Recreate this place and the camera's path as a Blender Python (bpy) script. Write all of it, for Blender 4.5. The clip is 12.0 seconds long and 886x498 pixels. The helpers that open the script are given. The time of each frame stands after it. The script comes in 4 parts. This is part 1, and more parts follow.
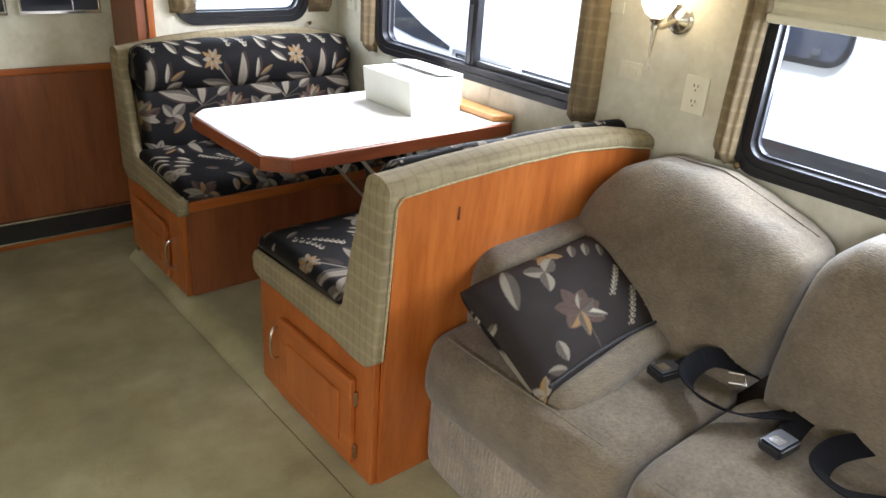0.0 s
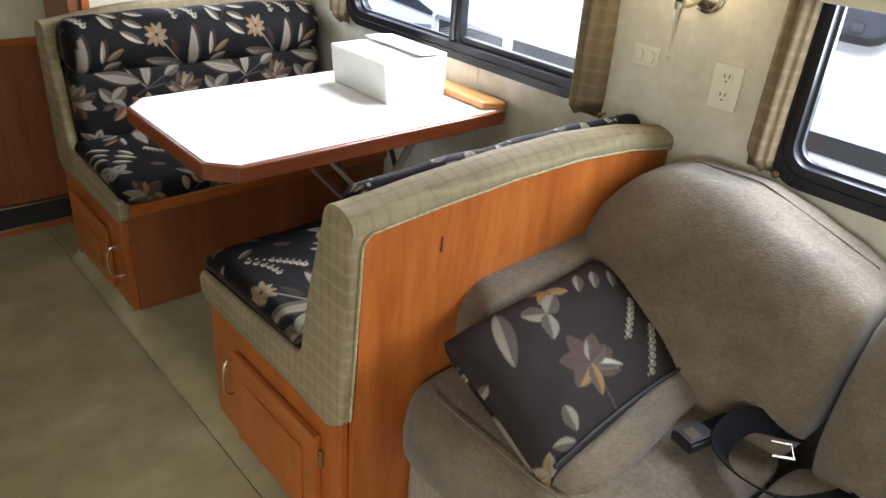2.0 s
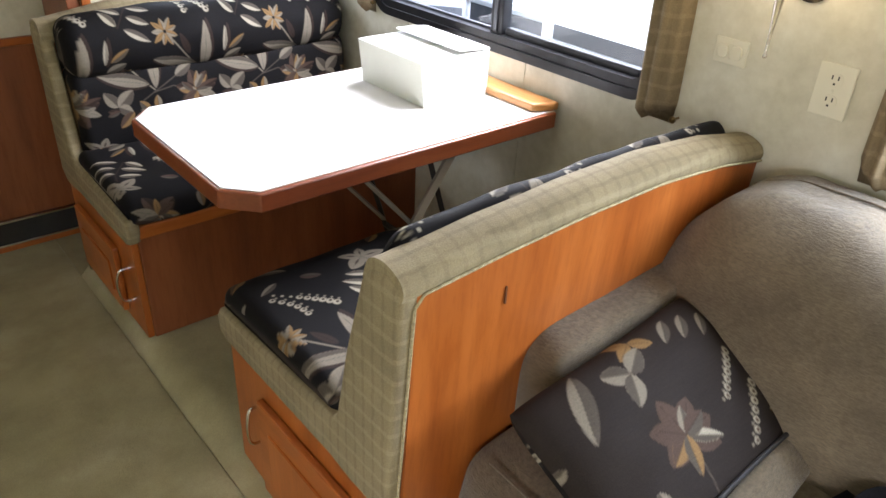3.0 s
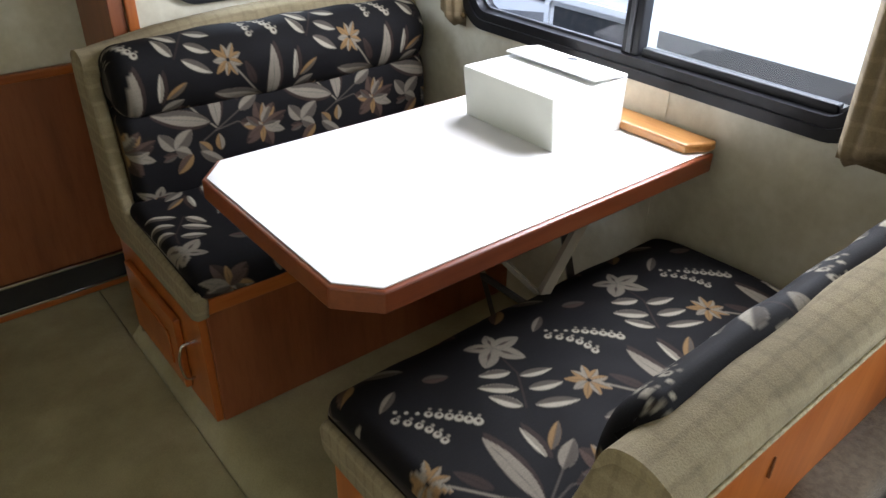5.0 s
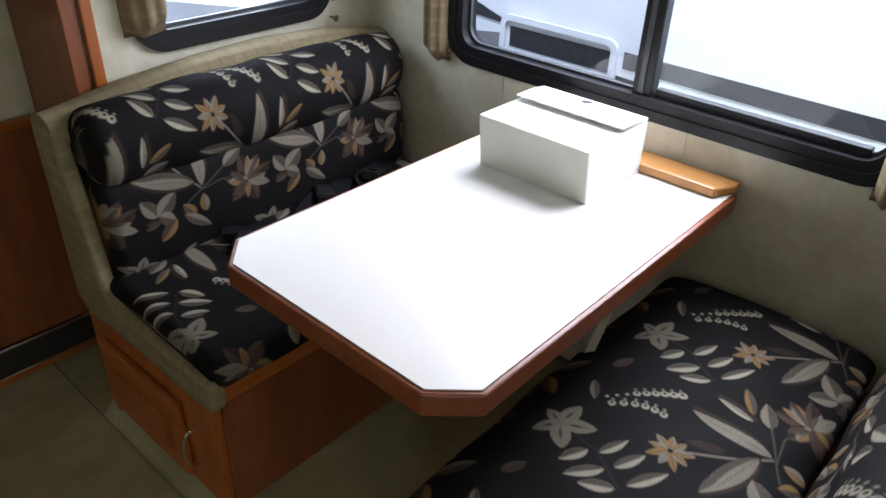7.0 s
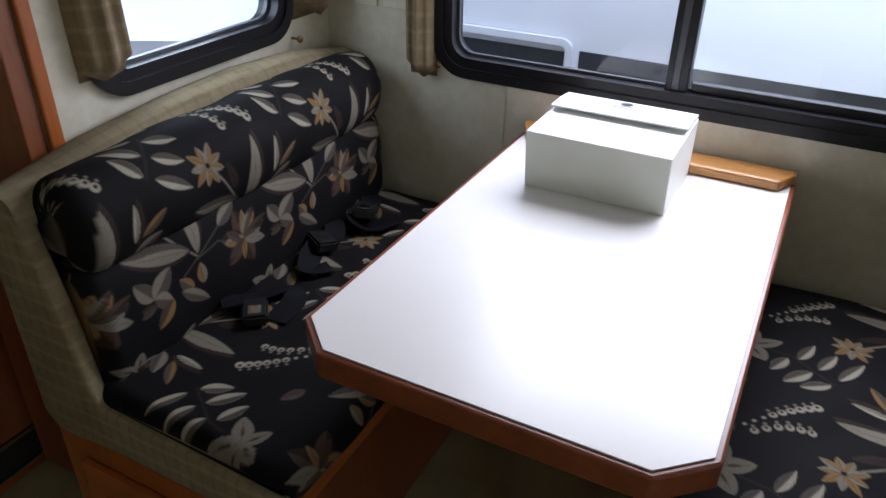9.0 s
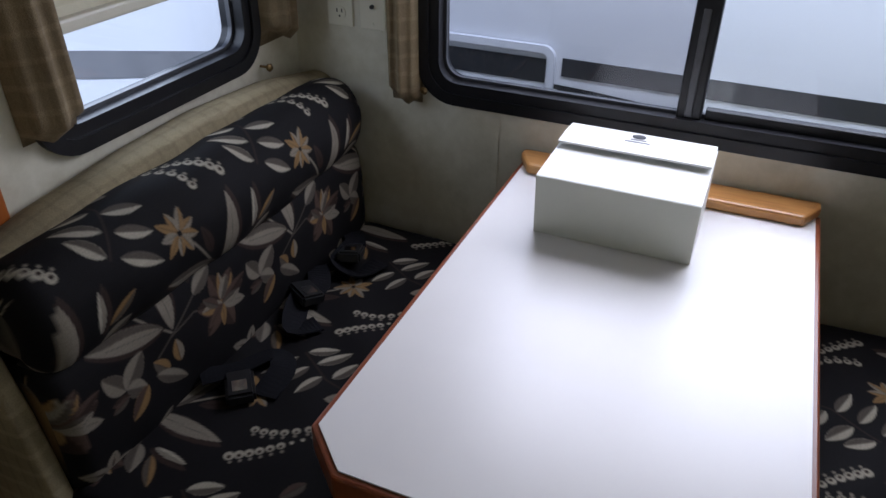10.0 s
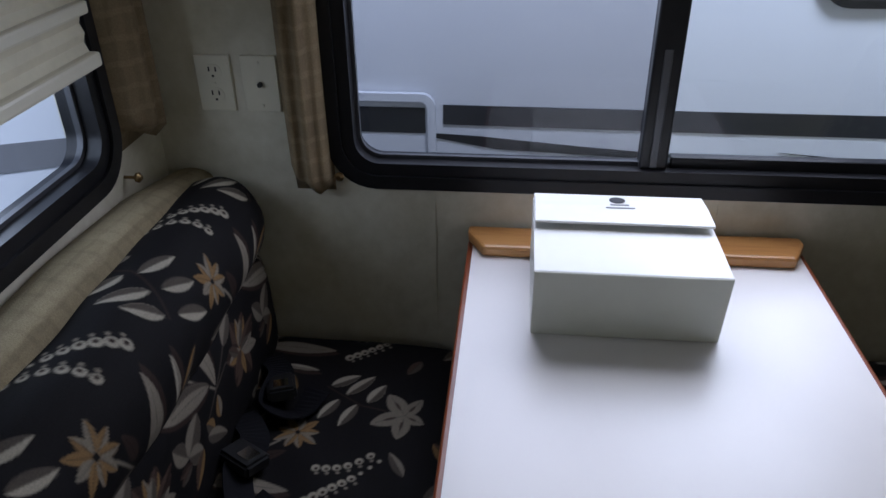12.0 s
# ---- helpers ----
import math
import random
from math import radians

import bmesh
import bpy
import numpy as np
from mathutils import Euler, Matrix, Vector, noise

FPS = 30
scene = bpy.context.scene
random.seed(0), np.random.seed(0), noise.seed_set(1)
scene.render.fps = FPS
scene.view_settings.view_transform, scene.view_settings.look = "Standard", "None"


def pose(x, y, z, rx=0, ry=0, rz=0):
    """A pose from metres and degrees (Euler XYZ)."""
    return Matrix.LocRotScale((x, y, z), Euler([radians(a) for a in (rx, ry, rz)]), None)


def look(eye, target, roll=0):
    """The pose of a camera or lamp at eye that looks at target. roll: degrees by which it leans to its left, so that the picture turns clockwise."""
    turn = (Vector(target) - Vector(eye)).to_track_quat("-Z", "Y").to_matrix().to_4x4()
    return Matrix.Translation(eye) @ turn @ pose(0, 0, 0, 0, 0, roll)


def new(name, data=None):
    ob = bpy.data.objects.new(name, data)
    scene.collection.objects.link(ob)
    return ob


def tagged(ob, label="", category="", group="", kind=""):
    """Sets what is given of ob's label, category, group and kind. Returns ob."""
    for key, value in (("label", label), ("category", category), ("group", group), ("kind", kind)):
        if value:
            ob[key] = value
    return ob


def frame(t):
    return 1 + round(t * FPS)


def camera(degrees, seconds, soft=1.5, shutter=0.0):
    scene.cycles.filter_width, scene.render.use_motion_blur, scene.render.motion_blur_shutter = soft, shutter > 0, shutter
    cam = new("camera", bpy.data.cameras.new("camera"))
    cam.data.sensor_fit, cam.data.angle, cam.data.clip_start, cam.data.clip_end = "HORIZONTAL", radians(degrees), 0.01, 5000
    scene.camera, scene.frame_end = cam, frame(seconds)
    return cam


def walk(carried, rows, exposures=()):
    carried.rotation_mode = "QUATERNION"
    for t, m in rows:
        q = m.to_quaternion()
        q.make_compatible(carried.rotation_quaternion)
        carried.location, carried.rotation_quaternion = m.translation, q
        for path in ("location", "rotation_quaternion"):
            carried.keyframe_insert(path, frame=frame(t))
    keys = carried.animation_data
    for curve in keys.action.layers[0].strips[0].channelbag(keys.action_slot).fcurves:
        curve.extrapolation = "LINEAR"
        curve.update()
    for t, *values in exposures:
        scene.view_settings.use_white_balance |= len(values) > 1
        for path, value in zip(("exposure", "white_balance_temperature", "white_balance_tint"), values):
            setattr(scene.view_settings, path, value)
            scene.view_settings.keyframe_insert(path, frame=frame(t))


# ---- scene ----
cam = camera(61.8, 12.0)
# seconds, eye x, y, z, yaw, pitch, roll
PATH = [
    (0, 0.344, 0.417, 1.414, -41.38, -24.79, 4.27),
    (0.5, 0.354, 0.426, 1.413, -43.19, -25.09, 5.08),
    (1, 0.386, 0.479, 1.401, -44.55, -25.33, 5.82),
    (1.5, 0.467, 0.566, 1.389, -44.35, -25.94, 5.68),
    (2, 0.594, 0.693, 1.424, -42.74, -28.29, 4.44),
    (2.5, 0.684, 0.804, 1.452, -41.06, -30.37, 2.84),
    (3, 0.717, 0.945, 1.414, -41.26, -30.35, 2.95),
    (5, 0.785, 1.404, 1.392, -39.49, -31.33, 1.13),
    (5.5, 0.674, 1.460, 1.407, -43.57, -31.42, 2.08),
    (6, 0.621, 1.524, 1.421, -47.37, -31.44, 2.89),
    (6.5, 0.629, 1.606, 1.436, -48.98, -31.22, 3.07),
    (7, 0.675, 1.719, 1.471, -49.25, -31.89, 2.26),
    (9, 0.605, 2.186, 1.398, -62.86, -30.58, 1.11),
    (9.5, 0.702, 2.275, 1.437, -63.89, -32.06, 0.61),
    (10, 0.746, 2.354, 1.448, -66.91, -32.27, 0.70),
    (10.5, 0.718, 2.471, 1.429, -73.48, -31.42, 1.64),
    (11, 0.715, 2.551, 1.437, -78.52, -31.02, 1.50),
    (11.5, 0.808, 2.650, 1.432, -80.96, -30.36, 0.83),
    (12, 0.969, 2.696, 1.440, -83.96, -30.59, -0.73),
]
EXPOSURES = [(0.0, 1.46, 6150, 14), (2.0, 1.32, 6200, 14), (3.0, 1.52, 6250, 15), (5.0, 0.85, 6150, 13), (7.0, 0.5, 6050, 13), (9.0, 0.0, 5950, 16), (10.5, -0.85, 5850, 18), (12.0, -1.03, 5700, 17)]
walk(cam, [(t, pose(x, y, z, 90 + pitch, 0, yaw) @ pose(0, 0, 0, 0, 0, roll)) for t, x, y, z, yaw, pitch, roll in PATH], EXPOSURES)

# ---- daylight: an overcast sky ----
world = bpy.data.worlds.new("overcast_sky")
scene.world = world
world.use_nodes = True
wn = world.node_tree.nodes
sky = wn.new("ShaderNodeTexSky")
sky.sky_type = "NISHITA"
sky.sun_disc = False
sky.sun_elevation, sky.sun_rotation = radians(60), radians(240)
wn["Background"].inputs["Strength"].default_value = 0.15
world.node_tree.links.new(sky.outputs[0], wn["Background"].inputs["Color"])
sun = new("sun", bpy.data.lights.new("sun", "SUN"))
sun.data.energy, sun.data.angle, sun.data.color = 11.0, radians(25), (0.84, 0.92, 1.0)
sun.matrix_world = look((-4, -2, 8), (0, 0, 0))


def window_light(name, m, w, h, watts, colour, spread=180):
    ob = new(name, bpy.data.lights.new(name, "AREA"))
    ob.data.shape, ob.data.size, ob.data.size_y, ob.data.energy, ob.data.color = "RECTANGLE", w, h, watts, colour
    ob.data.spread = radians(spread)
    ob.matrix_world = m
    return ob


COOL, SOFT = (0.86, 0.94, 1.0), (1.0, 0.96, 0.90)
# sky light in the openings of the windows
window_light("sky_light", look((2.33, 2.40, 1.33), (1.80, 2.33, 0.74)), 0.92, 0.52, 16, (0.96, 0.97, 1.0), 155)
window_light("sky_light", look((2.34, 0.79, 1.12), (1.82, 0.79, 0.52)), 1.04, 0.36, 14, COOL)
window_light("sky_light", look((1.74, 3.47, 1.12), (1.74, 2.9, 0.6)), 0.44, 0.26, 2, COOL)
window_light("sky_light", look((-1.20, -0.2, 1.36), (-0.55, -0.30, 0.45)), 1.38, 0.42, 29, SOFT, 118)
window_light("sky_light", look((0.1, -2.30, 1.36), (0.1, -1.5, 0.7)), 1.58, 0.5, 3.2, SOFT)


# ---- materials ----
def material(name, rough=0.6, metal=0.0):
    m = bpy.data.materials.new(name)
    m.use_nodes = True
    b = m.node_tree.nodes["Principled BSDF"]
    b.inputs["Roughness"].default_value, b.inputs["Metallic"].default_value = rough, metal
    return m, m.node_tree.nodes, m.node_tree.links, b


def coords(n, l, scale=(1, 1, 1)):
    tc, mp = n.new("ShaderNodeTexCoord"), n.new("ShaderNodeMapping")
    mp.inputs["Scale"].default_value = scale
    l.new(tc.outputs["Object"], mp.inputs["Vector"])
    return mp.outputs[0]


def noise_tex(n, l, vec, scale, detail=4.0, rough=0.6):
    t = n.new("ShaderNodeTexNoise")
    t.inputs["Scale"].default_value, t.inputs["Detail"].default_value, t.inputs["Roughness"].default_value = scale, detail, rough
    l.new(vec, t.inputs["Vector"])
    return t.outputs["Fac"]


def ramp(n, l, fac, stops):
    r = n.new("ShaderNodeValToRGB")
    while len(r.color_ramp.elements) < len(stops):
        r.color_ramp.elements.new(0.5)
    for e, (p, c) in zip(r.color_ramp.elements, stops):
        e.position, e.color = p, (*c, 1)
    l.new(fac, r.inputs[0])
    return r.outputs[0]


def mix(n, l, fac, a, b, kind="MIX"):
    x = n.new("ShaderNodeMix")
    x.data_type, x.blend_type = "RGBA", kind
    for socket, v in ((x.inputs[0], fac), (x.inputs[6], a), (x.inputs[7], b)):
        if isinstance(v, (int, float)):
            socket.default_value = v
        elif isinstance(v, tuple):
            socket.default_value = (*v, 1)
        else:
            l.new(v, socket)
    return x.outputs[2]


def bump(n, l, b, height, strength, dist=0.002):
    k = n.new("ShaderNodeBump")
    k.inputs["Strength"].default_value, k.inputs["Distance"].default_value = strength, dist
    l.new(height, k.inputs["Height"])
    l.new(k.outputs[0], b.inputs["Normal"])


def plain(name, colour, rough=0.5, metal=0.0, vary=0.12, scale=30.0, relief=0.05):
    """A simple surface with slight blotches, grain and relief."""
    m, n, l, b = material(name, rough, metal)
    v = coords(n, l)
    f = noise_tex(n, l, v, scale)
    dark = tuple(c * (1 - vary) for c in colour)
    light = tuple(min(1, c * (1 + vary)) for c in colour)
    col = ramp(n, l, f, [(0.3, dark), (0.7, light)])
    l.new(col, b.inputs["Base Color"])
    bump(n, l, b, noise_tex(n, l, v, scale * 8), relief, 0.001)
    return m


def wood(name, dark, mid, light, scale, rough=0.33):
    """Stained veneer; the grain runs along the axis with the small scale."""
    m, n, l, b = material(name, rough)
    v = coords(n, l, scale)
    broad = noise_tex(n, l, v, 1.0, 3, 0.5)
    fine = noise_tex(n, l, v, 6.0, 5, 0.7)
    col = ramp(n, l, broad, [(0.25, dark), (0.5, mid), (0.75, light)])
    pores = ramp(n, l, fine, [(0.35, (0.72, 0.58, 0.48)), (0.55, (1, 1, 1))])
    l.new(mix(n, l, 0.55, col, pores, "MULTIPLY"), b.inputs["Base Color"])
    bump(n, l, b, fine, 0.08, 0.0006)
    b.inputs["Coat Weight"].default_value, b.inputs["Coat Roughness"].default_value = 0.12, 0.3
    return m


WOOD_A = ((0.28, 0.070, 0.011), (0.37, 0.104, 0.018), (0.45, 0.142, 0.029))
WOOD_UP = wood("cherry_veneer_upright", *WOOD_A, (14, 14, 1.6))
WOOD_ALONG_Y = wood("cherry_wood_lengthwise", *WOOD_A, (14, 1.6, 14))
WOOD_ALONG_X = wood("cherry_wood_crosswise", *WOOD_A, (1.6, 14, 14))
# dark wainscot and post wood; on the far bench front it paints in shade
WOOD_DARK_AND_SHADED = wood("dark_cherry_and_shaded_panel", (0.17, 0.05, 0.018), (0.24, 0.075, 0.026), (0.30, 0.10, 0.035), (10, 10, 1.2), 0.4)
WOOD_EDGE = wood("dark_cherry_edging", (0.16, 0.036, 0.012), (0.21, 0.052, 0.016), (0.26, 0.075, 0.023), (1.6, 14, 14))
OAK = wood("honey_oak", (0.42, 0.19, 0.05), (0.52, 0.25, 0.075), (0.60, 0.32, 0.11), (18, 2, 18), 0.3)


def carpet_material():
    m, n, l, b = material("olive_carpet", 0.95)
    v = coords(n, l)
    broad = noise_tex(n, l, v, 2.2, 3, 0.55)
    wear = noise_tex(n, l, v, 6.5, 5, 0.65)
    pile = noise_tex(n, l, v, 260, 3, 0.8)
    tuft = noise_tex(n, l, v, 70, 2, 0.6)
    col = ramp(n, l, broad, [(0.3, (0.27, 0.236, 0.112)), (0.52, (0.375, 0.333, 0.172)), (0.7, (0.50, 0.45, 0.275))])
    col = mix(n, l, 0.8, col, ramp(n, l, wear, [(0.32, (0.70, 0.68, 0.62)), (0.6, (1, 1, 1))]), "MULTIPLY")
    grain = ramp(n, l, pile, [(0.3, (0.62, 0.62, 0.6)), (0.7, (1, 1, 1))])
    l.new(mix(n, l, 0.6, col, grain, "MULTIPLY"), b.inputs["Base Color"])
    bump(n, l, b, mix(n, l, 0.5, pile, tuft), 0.5, 0.004)
    b.inputs["Sheen Weight"].default_value = 0.25
    return m


def wallboard_material():
    m, n, l, b = material("mottled_cream_wallboard", 0.6)
    v = coords(n, l)
    a = noise_tex(n, l, v, 7, 5, 0.65)
    c = noise_tex(n, l, v, 38, 4, 0.6)
    col = ramp(n, l, a, [(0.3, (0.56, 0.53, 0.41)), (0.5, (0.66, 0.63, 0.51)), (0.72, (0.74, 0.72, 0.61))])
    fleck = ramp(n, l, c, [(0.3, (0.88, 0.87, 0.84)), (0.65, (1, 1, 1))])
    l.new(mix(n, l, 0.7, col, fleck, "MULTIPLY"), b.inputs["Base Color"])
    bump(n, l, b, c, 0.05, 0.001)
    return m


def weave_material(name, base, thread_a, thread_b, pitch):
    """Coarse woven upholstery with a loose plaid of lighter and darker threads."""
    m, n, l, b = material(name, 0.9)
    v = coords(n, l)
    blotch = noise_tex(n, l, v, 9, 3, 0.6)
    col = ramp(n, l, blotch, [(0.3, tuple(0.85 * c for c in base)), (0.7, tuple(1.12 * c for c in base))])
    heights = []
    for axis, (scale, tint, amount) in {"X": (pitch, thread_b, 0.20), "Y": (pitch * 1.3, thread_b, 0.26), "Z": (pitch * 0.9, thread_a, 0.26)}.items():
        w = n.new("ShaderNodeTexWave")
        w.wave_type, w.bands_direction = "BANDS", axis
        w.inputs["Scale"].default_value, w.inputs["Distortion"].default_value = scale, 1.3
        w.inputs["Detail"].default_value, w.inputs["Detail Scale"].default_value = 2.0, 3.0
        l.new(v, w.inputs["Vector"])
        line = ramp(n, l, w.outputs["Fac"], [(0.78, (0, 0, 0)), (0.94, (1, 1, 1))])
        scaled = n.new("ShaderNodeMath")
        scaled.operation = "MULTIPLY"
        scaled.inputs[1].default_value = amount
        l.new(line, scaled.inputs[0])
        col = mix(n, l, scaled.outputs[0], col, tint)
    grain = noise_tex(n, l, v, 420, 2, 0.7)
    col = mix(n, l, 0.6, col, ramp(n, l, grain, [(0.3, (0.6, 0.6, 0.58)), (0.7, (1, 1, 1))]), "MULTIPLY")
    l.new(col, b.inputs["Base Color"])
    bump(n, l, b, grain, 0.45, 0.002)
    return m


def chenille_material(name, base, ribs=0.0):
    m, n, l, b = material(name, 0.95)
    v = coords(n, l)
    v2 = coords(n, l, (1, 1, 5))
    a = noise_tex(n, l, v, 5, 4, 0.6)
    c = noise_tex(n, l, v2, 90, 4, 0.7)
    a = mix(n, l, 0.45, a, noise_tex(n, l, v, 17, 4, 0.7))
    col = ramp(n, l, a, [(0.32, tuple(0.62 * x for x in base)), (0.5, base), (0.68, tuple(1.32 * x for x in base))])
    col = mix(n, l, 0.7, col, ramp(n, l, c, [(0.36, (0.5, 0.49, 0.48)), (0.64, (1, 1, 1))]), "MULTIPLY")
    l.new(col, b.inputs["Base Color"])
    height = mix(n, l, 0.35, c, a)
    if ribs:
        w = n.new("ShaderNodeTexWave")
        w.wave_type, w.bands_direction = "BANDS", "Y"
        w.inputs["Scale"].default_value, w.inputs["Distortion"].default_value, w.inputs["Detail"].default_value = ribs, 5.0, 3.0
        w.inputs["Detail Scale"].default_value = 1.6
        l.new(v, w.inputs["Vector"])
        height = mix(n, l, 0.7, height, w.outputs["Fac"])
    bump(n, l, b, height, 0.7, 0.005)
    b.inputs["Sheen Weight"].default_value, b.inputs["Sheen Roughness"].default_value = 0.2, 0.5
    return m


def floral_material():
    """Woven floral upholstery; the print is carried by the cloth's own colour layer."""
    m, n, l, b = material("dark_floral_upholstery", 0.75)
    at = n.new("ShaderNodeAttribute")
    at.attribute_name = "print"
    v = coords(n, l)
    thread = noise_tex(n, l, v, 380, 2, 0.7)
    slub = noise_tex(n, l, coords(n, l, (4, 60, 60)), 5, 3, 0.6)
    col = mix(n, l, 0.55, at.outputs["Color"], ramp(n, l, thread, [(0.3, (0.6, 0.6, 0.6)), (0.7, (1, 1, 1))]), "MULTIPLY")
    col = mix(n, l, 0.4, col, ramp(n, l, slub, [(0.3, (0.7, 0.7, 0.72)), (0.7, (1, 1, 1))]), "MULTIPLY")
    l.new(col, b.inputs["Base Color"])
    bump(n, l, b, mix(n, l, 0.4, thread, slub), 0.3, 0.0015)
    b.inputs["Specular IOR Level"].default_value = 0.12
    return m


def glass_material(name, tint=(0.96, 0.98, 1.0)):
    m, n, l, b = material(name, 0.0)
    out = n["Material Output"]
    tr, gl, lw, mx = n.new("ShaderNodeBsdfTransparent"), n.new("ShaderNodeBsdfGlossy"), n.new("ShaderNodeLayerWeight"), n.new("ShaderNodeMixShader")
    tr.inputs[0].default_value = (*tint, 1)
    gl.inputs["Roughness"].default_value = 0.02
    steep, scaled = n.new("ShaderNodeMath"), n.new("ShaderNodeMath")
    steep.operation, steep.inputs[1].default_value = "POWER", 5.0
    scaled.operation, scaled.inputs[1].default_value, scaled.inputs[2].default_value = "MULTIPLY_ADD", 0.9, 0.04
    lw.inputs[0].default_value = 0.5
    l.new(lw.outputs["Facing"], steep.inputs[0])
    l.new(steep.outputs[0], scaled.inputs[0])
    l.new(scaled.outputs[0], mx.inputs[0])
    l.new(tr.outputs[0], mx.inputs[1])
    l.new(gl.outputs[0], mx.inputs[2])
    l.new(mx.outputs[0], out.inputs[0])
    return m


CARPET = carpet_material()
WALL = wallboard_material()
PLAID = weave_material("beige_plaid_tweed", (0.29, 0.237, 0.138), (0.45, 0.38, 0.24), (0.13, 0.09, 0.05), 9.0)
CURTAIN = weave_material("tan_plaid_curtain", (0.265, 0.20, 0.115), (0.42, 0.34, 0.21), (0.13, 0.085, 0.045), 9.0)
WELT = plain("pale_stitching", (0.40, 0.34, 0.20), 0.85, 0, 0.35, 150, 0.5)
TAUPE = chenille_material("taupe_chenille", (0.150, 0.117, 0.076))
RIBBED = chenille_material("ribbed_taupe_chenille", (0.26, 0.215, 0.160), 24.0)
FLORAL = floral_material()
LAMINATE = plain("white_laminate", (0.78, 0.755, 0.735), 0.32, 0, 0.02, 4, 0.015)
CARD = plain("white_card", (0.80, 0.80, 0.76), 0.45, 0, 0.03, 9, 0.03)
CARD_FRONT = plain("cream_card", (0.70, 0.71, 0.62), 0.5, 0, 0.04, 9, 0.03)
BLACK = plain("black_painted_aluminium", (0.012, 0.012, 0.014), 0.32, 0, 0.2, 40, 0.03)
BLACK.node_tree.nodes["Principled BSDF"].inputs["Specular IOR Level"].default_value = 0.3
GREY_METAL = plain("grey_track_metal", (0.07, 0.072, 0.08), 0.35, 0.3, 0.1, 40, 0.03)
CHROME = plain("chrome", (0.75, 0.74, 0.72), 0.12, 1.0, 0.03, 40, 0.01)
NICKEL = plain("brushed_nickel", (0.58, 0.53, 0.45), 0.22, 1.0, 0.06, 60, 0.03)
BRASS = plain("aged_brass", (0.24, 0.165, 0.08), 0.3, 1.0, 0.1, 60, 0.03)
IVORY = plain("ivory_plastic", (0.74, 0.71, 0.58), 0.35, 0, 0.02, 20, 0.01)
DARK_HOLE = plain("dark_slot", (0.02, 0.018, 0.015), 0.7)
WEB = plain("black_webbing", (0.006, 0.006, 0.008), 0.8, 0, 0.3, 300, 0.3)
WEB.node_tree.nodes["Principled BSDF"].inputs["Specular IOR Level"].default_value = 0.12
PLASTIC = plain("black_plastic", (0.012, 0.012, 0.013), 0.35, 0, 0.1, 60, 0.05)
SHADE = plain("cream_shade_cloth", (0.70, 0.66, 0.51), 0.7, 0, 0.05, 40, 0.1)
BEIGE_METAL = plain("beige_painted_steel", (0.33, 0.29, 0.23), 0.45, 0, 0.06, 30, 0.03)
DARK_STEEL = plain("dark_painted_steel", (0.045, 0.040, 0.035), 0.45, 0.2, 0.08, 30, 0.03)
CEILING = plain("white_ceiling_panel", (0.76, 0.75, 0.70), 0.7, 0, 0.04, 12, 0.05)
GLASS = glass_material("window_glass")
SCREENED = glass_material("screened_window_glass", (0.78, 0.79, 0.82))
PIPING = plain("black_piping", (0.012, 0.011, 0.012), 0.7, 0, 0.2, 200, 0.2)
GEL_WHITE = plain("white_gelcoat", (0.74, 0.75, 0.78), 0.25, 0, 0.02, 2, 0.01)
DECAL_BLACK = plain("charcoal_decal", (0.022, 0.023, 0.026), 0.45, 0, 0.15, 6, 0.0)
DECAL_GREY = plain("grey_decal", (0.20, 0.20, 0.21), 0.3, 0, 0.1, 6, 0.01)
TINTED = plain("dark_tinted_glass", (0.03, 0.035, 0.05), 0.08, 0, 0.1, 6, 0.0)
STRIPE = plain("dark_grey_stripe", (0.030, 0.031, 0.036), 0.4, 0, 0.1, 6, 0.0)
ASPHALT = plain("asphalt", (0.10, 0.10, 0.10), 0.9, 0, 0.25, 30, 0.4)


# ---- mesh helpers ----
def part(name, bm, mat, parent=None, label=""):
    me = bpy.data.meshes.new(name)
    bmesh.ops.recalc_face_normals(bm, faces=bm.faces)
    bm.to_mesh(me)
    bm.free()
    me.materials.append(mat)
    ob = new(name, me)
    ob.parent = parent
    if label:
        tagged(ob, label)
    return ob


def thing(name, label, category, group="", at=(0, 0, 0)):
    ob = new(name)
    ob.location = at
    ob.empty_display_size = 0.05
    return tagged(ob, label, category, group)


def smooth(ob, angle=40):
    ob.data.polygons.foreach_set("use_smooth", [True] * len(ob.data.polygons))
    ob.data.set_sharp_from_angle(angle=radians(angle))
    return ob


def box(x0, x1, y0, y1, z0, z1, bevel=0.0, seg=2, bm=None):
    out = bm or bmesh.new()
    r = bmesh.ops.create_cube(out, size=1.0, matrix=Matrix.LocRotScale(((x0 + x1) / 2, (y0 + y1) / 2, (z0 + z1) / 2), None, (x1 - x0, y1 - y0, z1 - z0)))
    if bevel:
        edges = list({e for v in r["verts"] for e in v.link_edges})
        bmesh.ops.bevel(out, geom=edges, offset=bevel, segments=seg, profile=0.5, affect="EDGES")
    return out


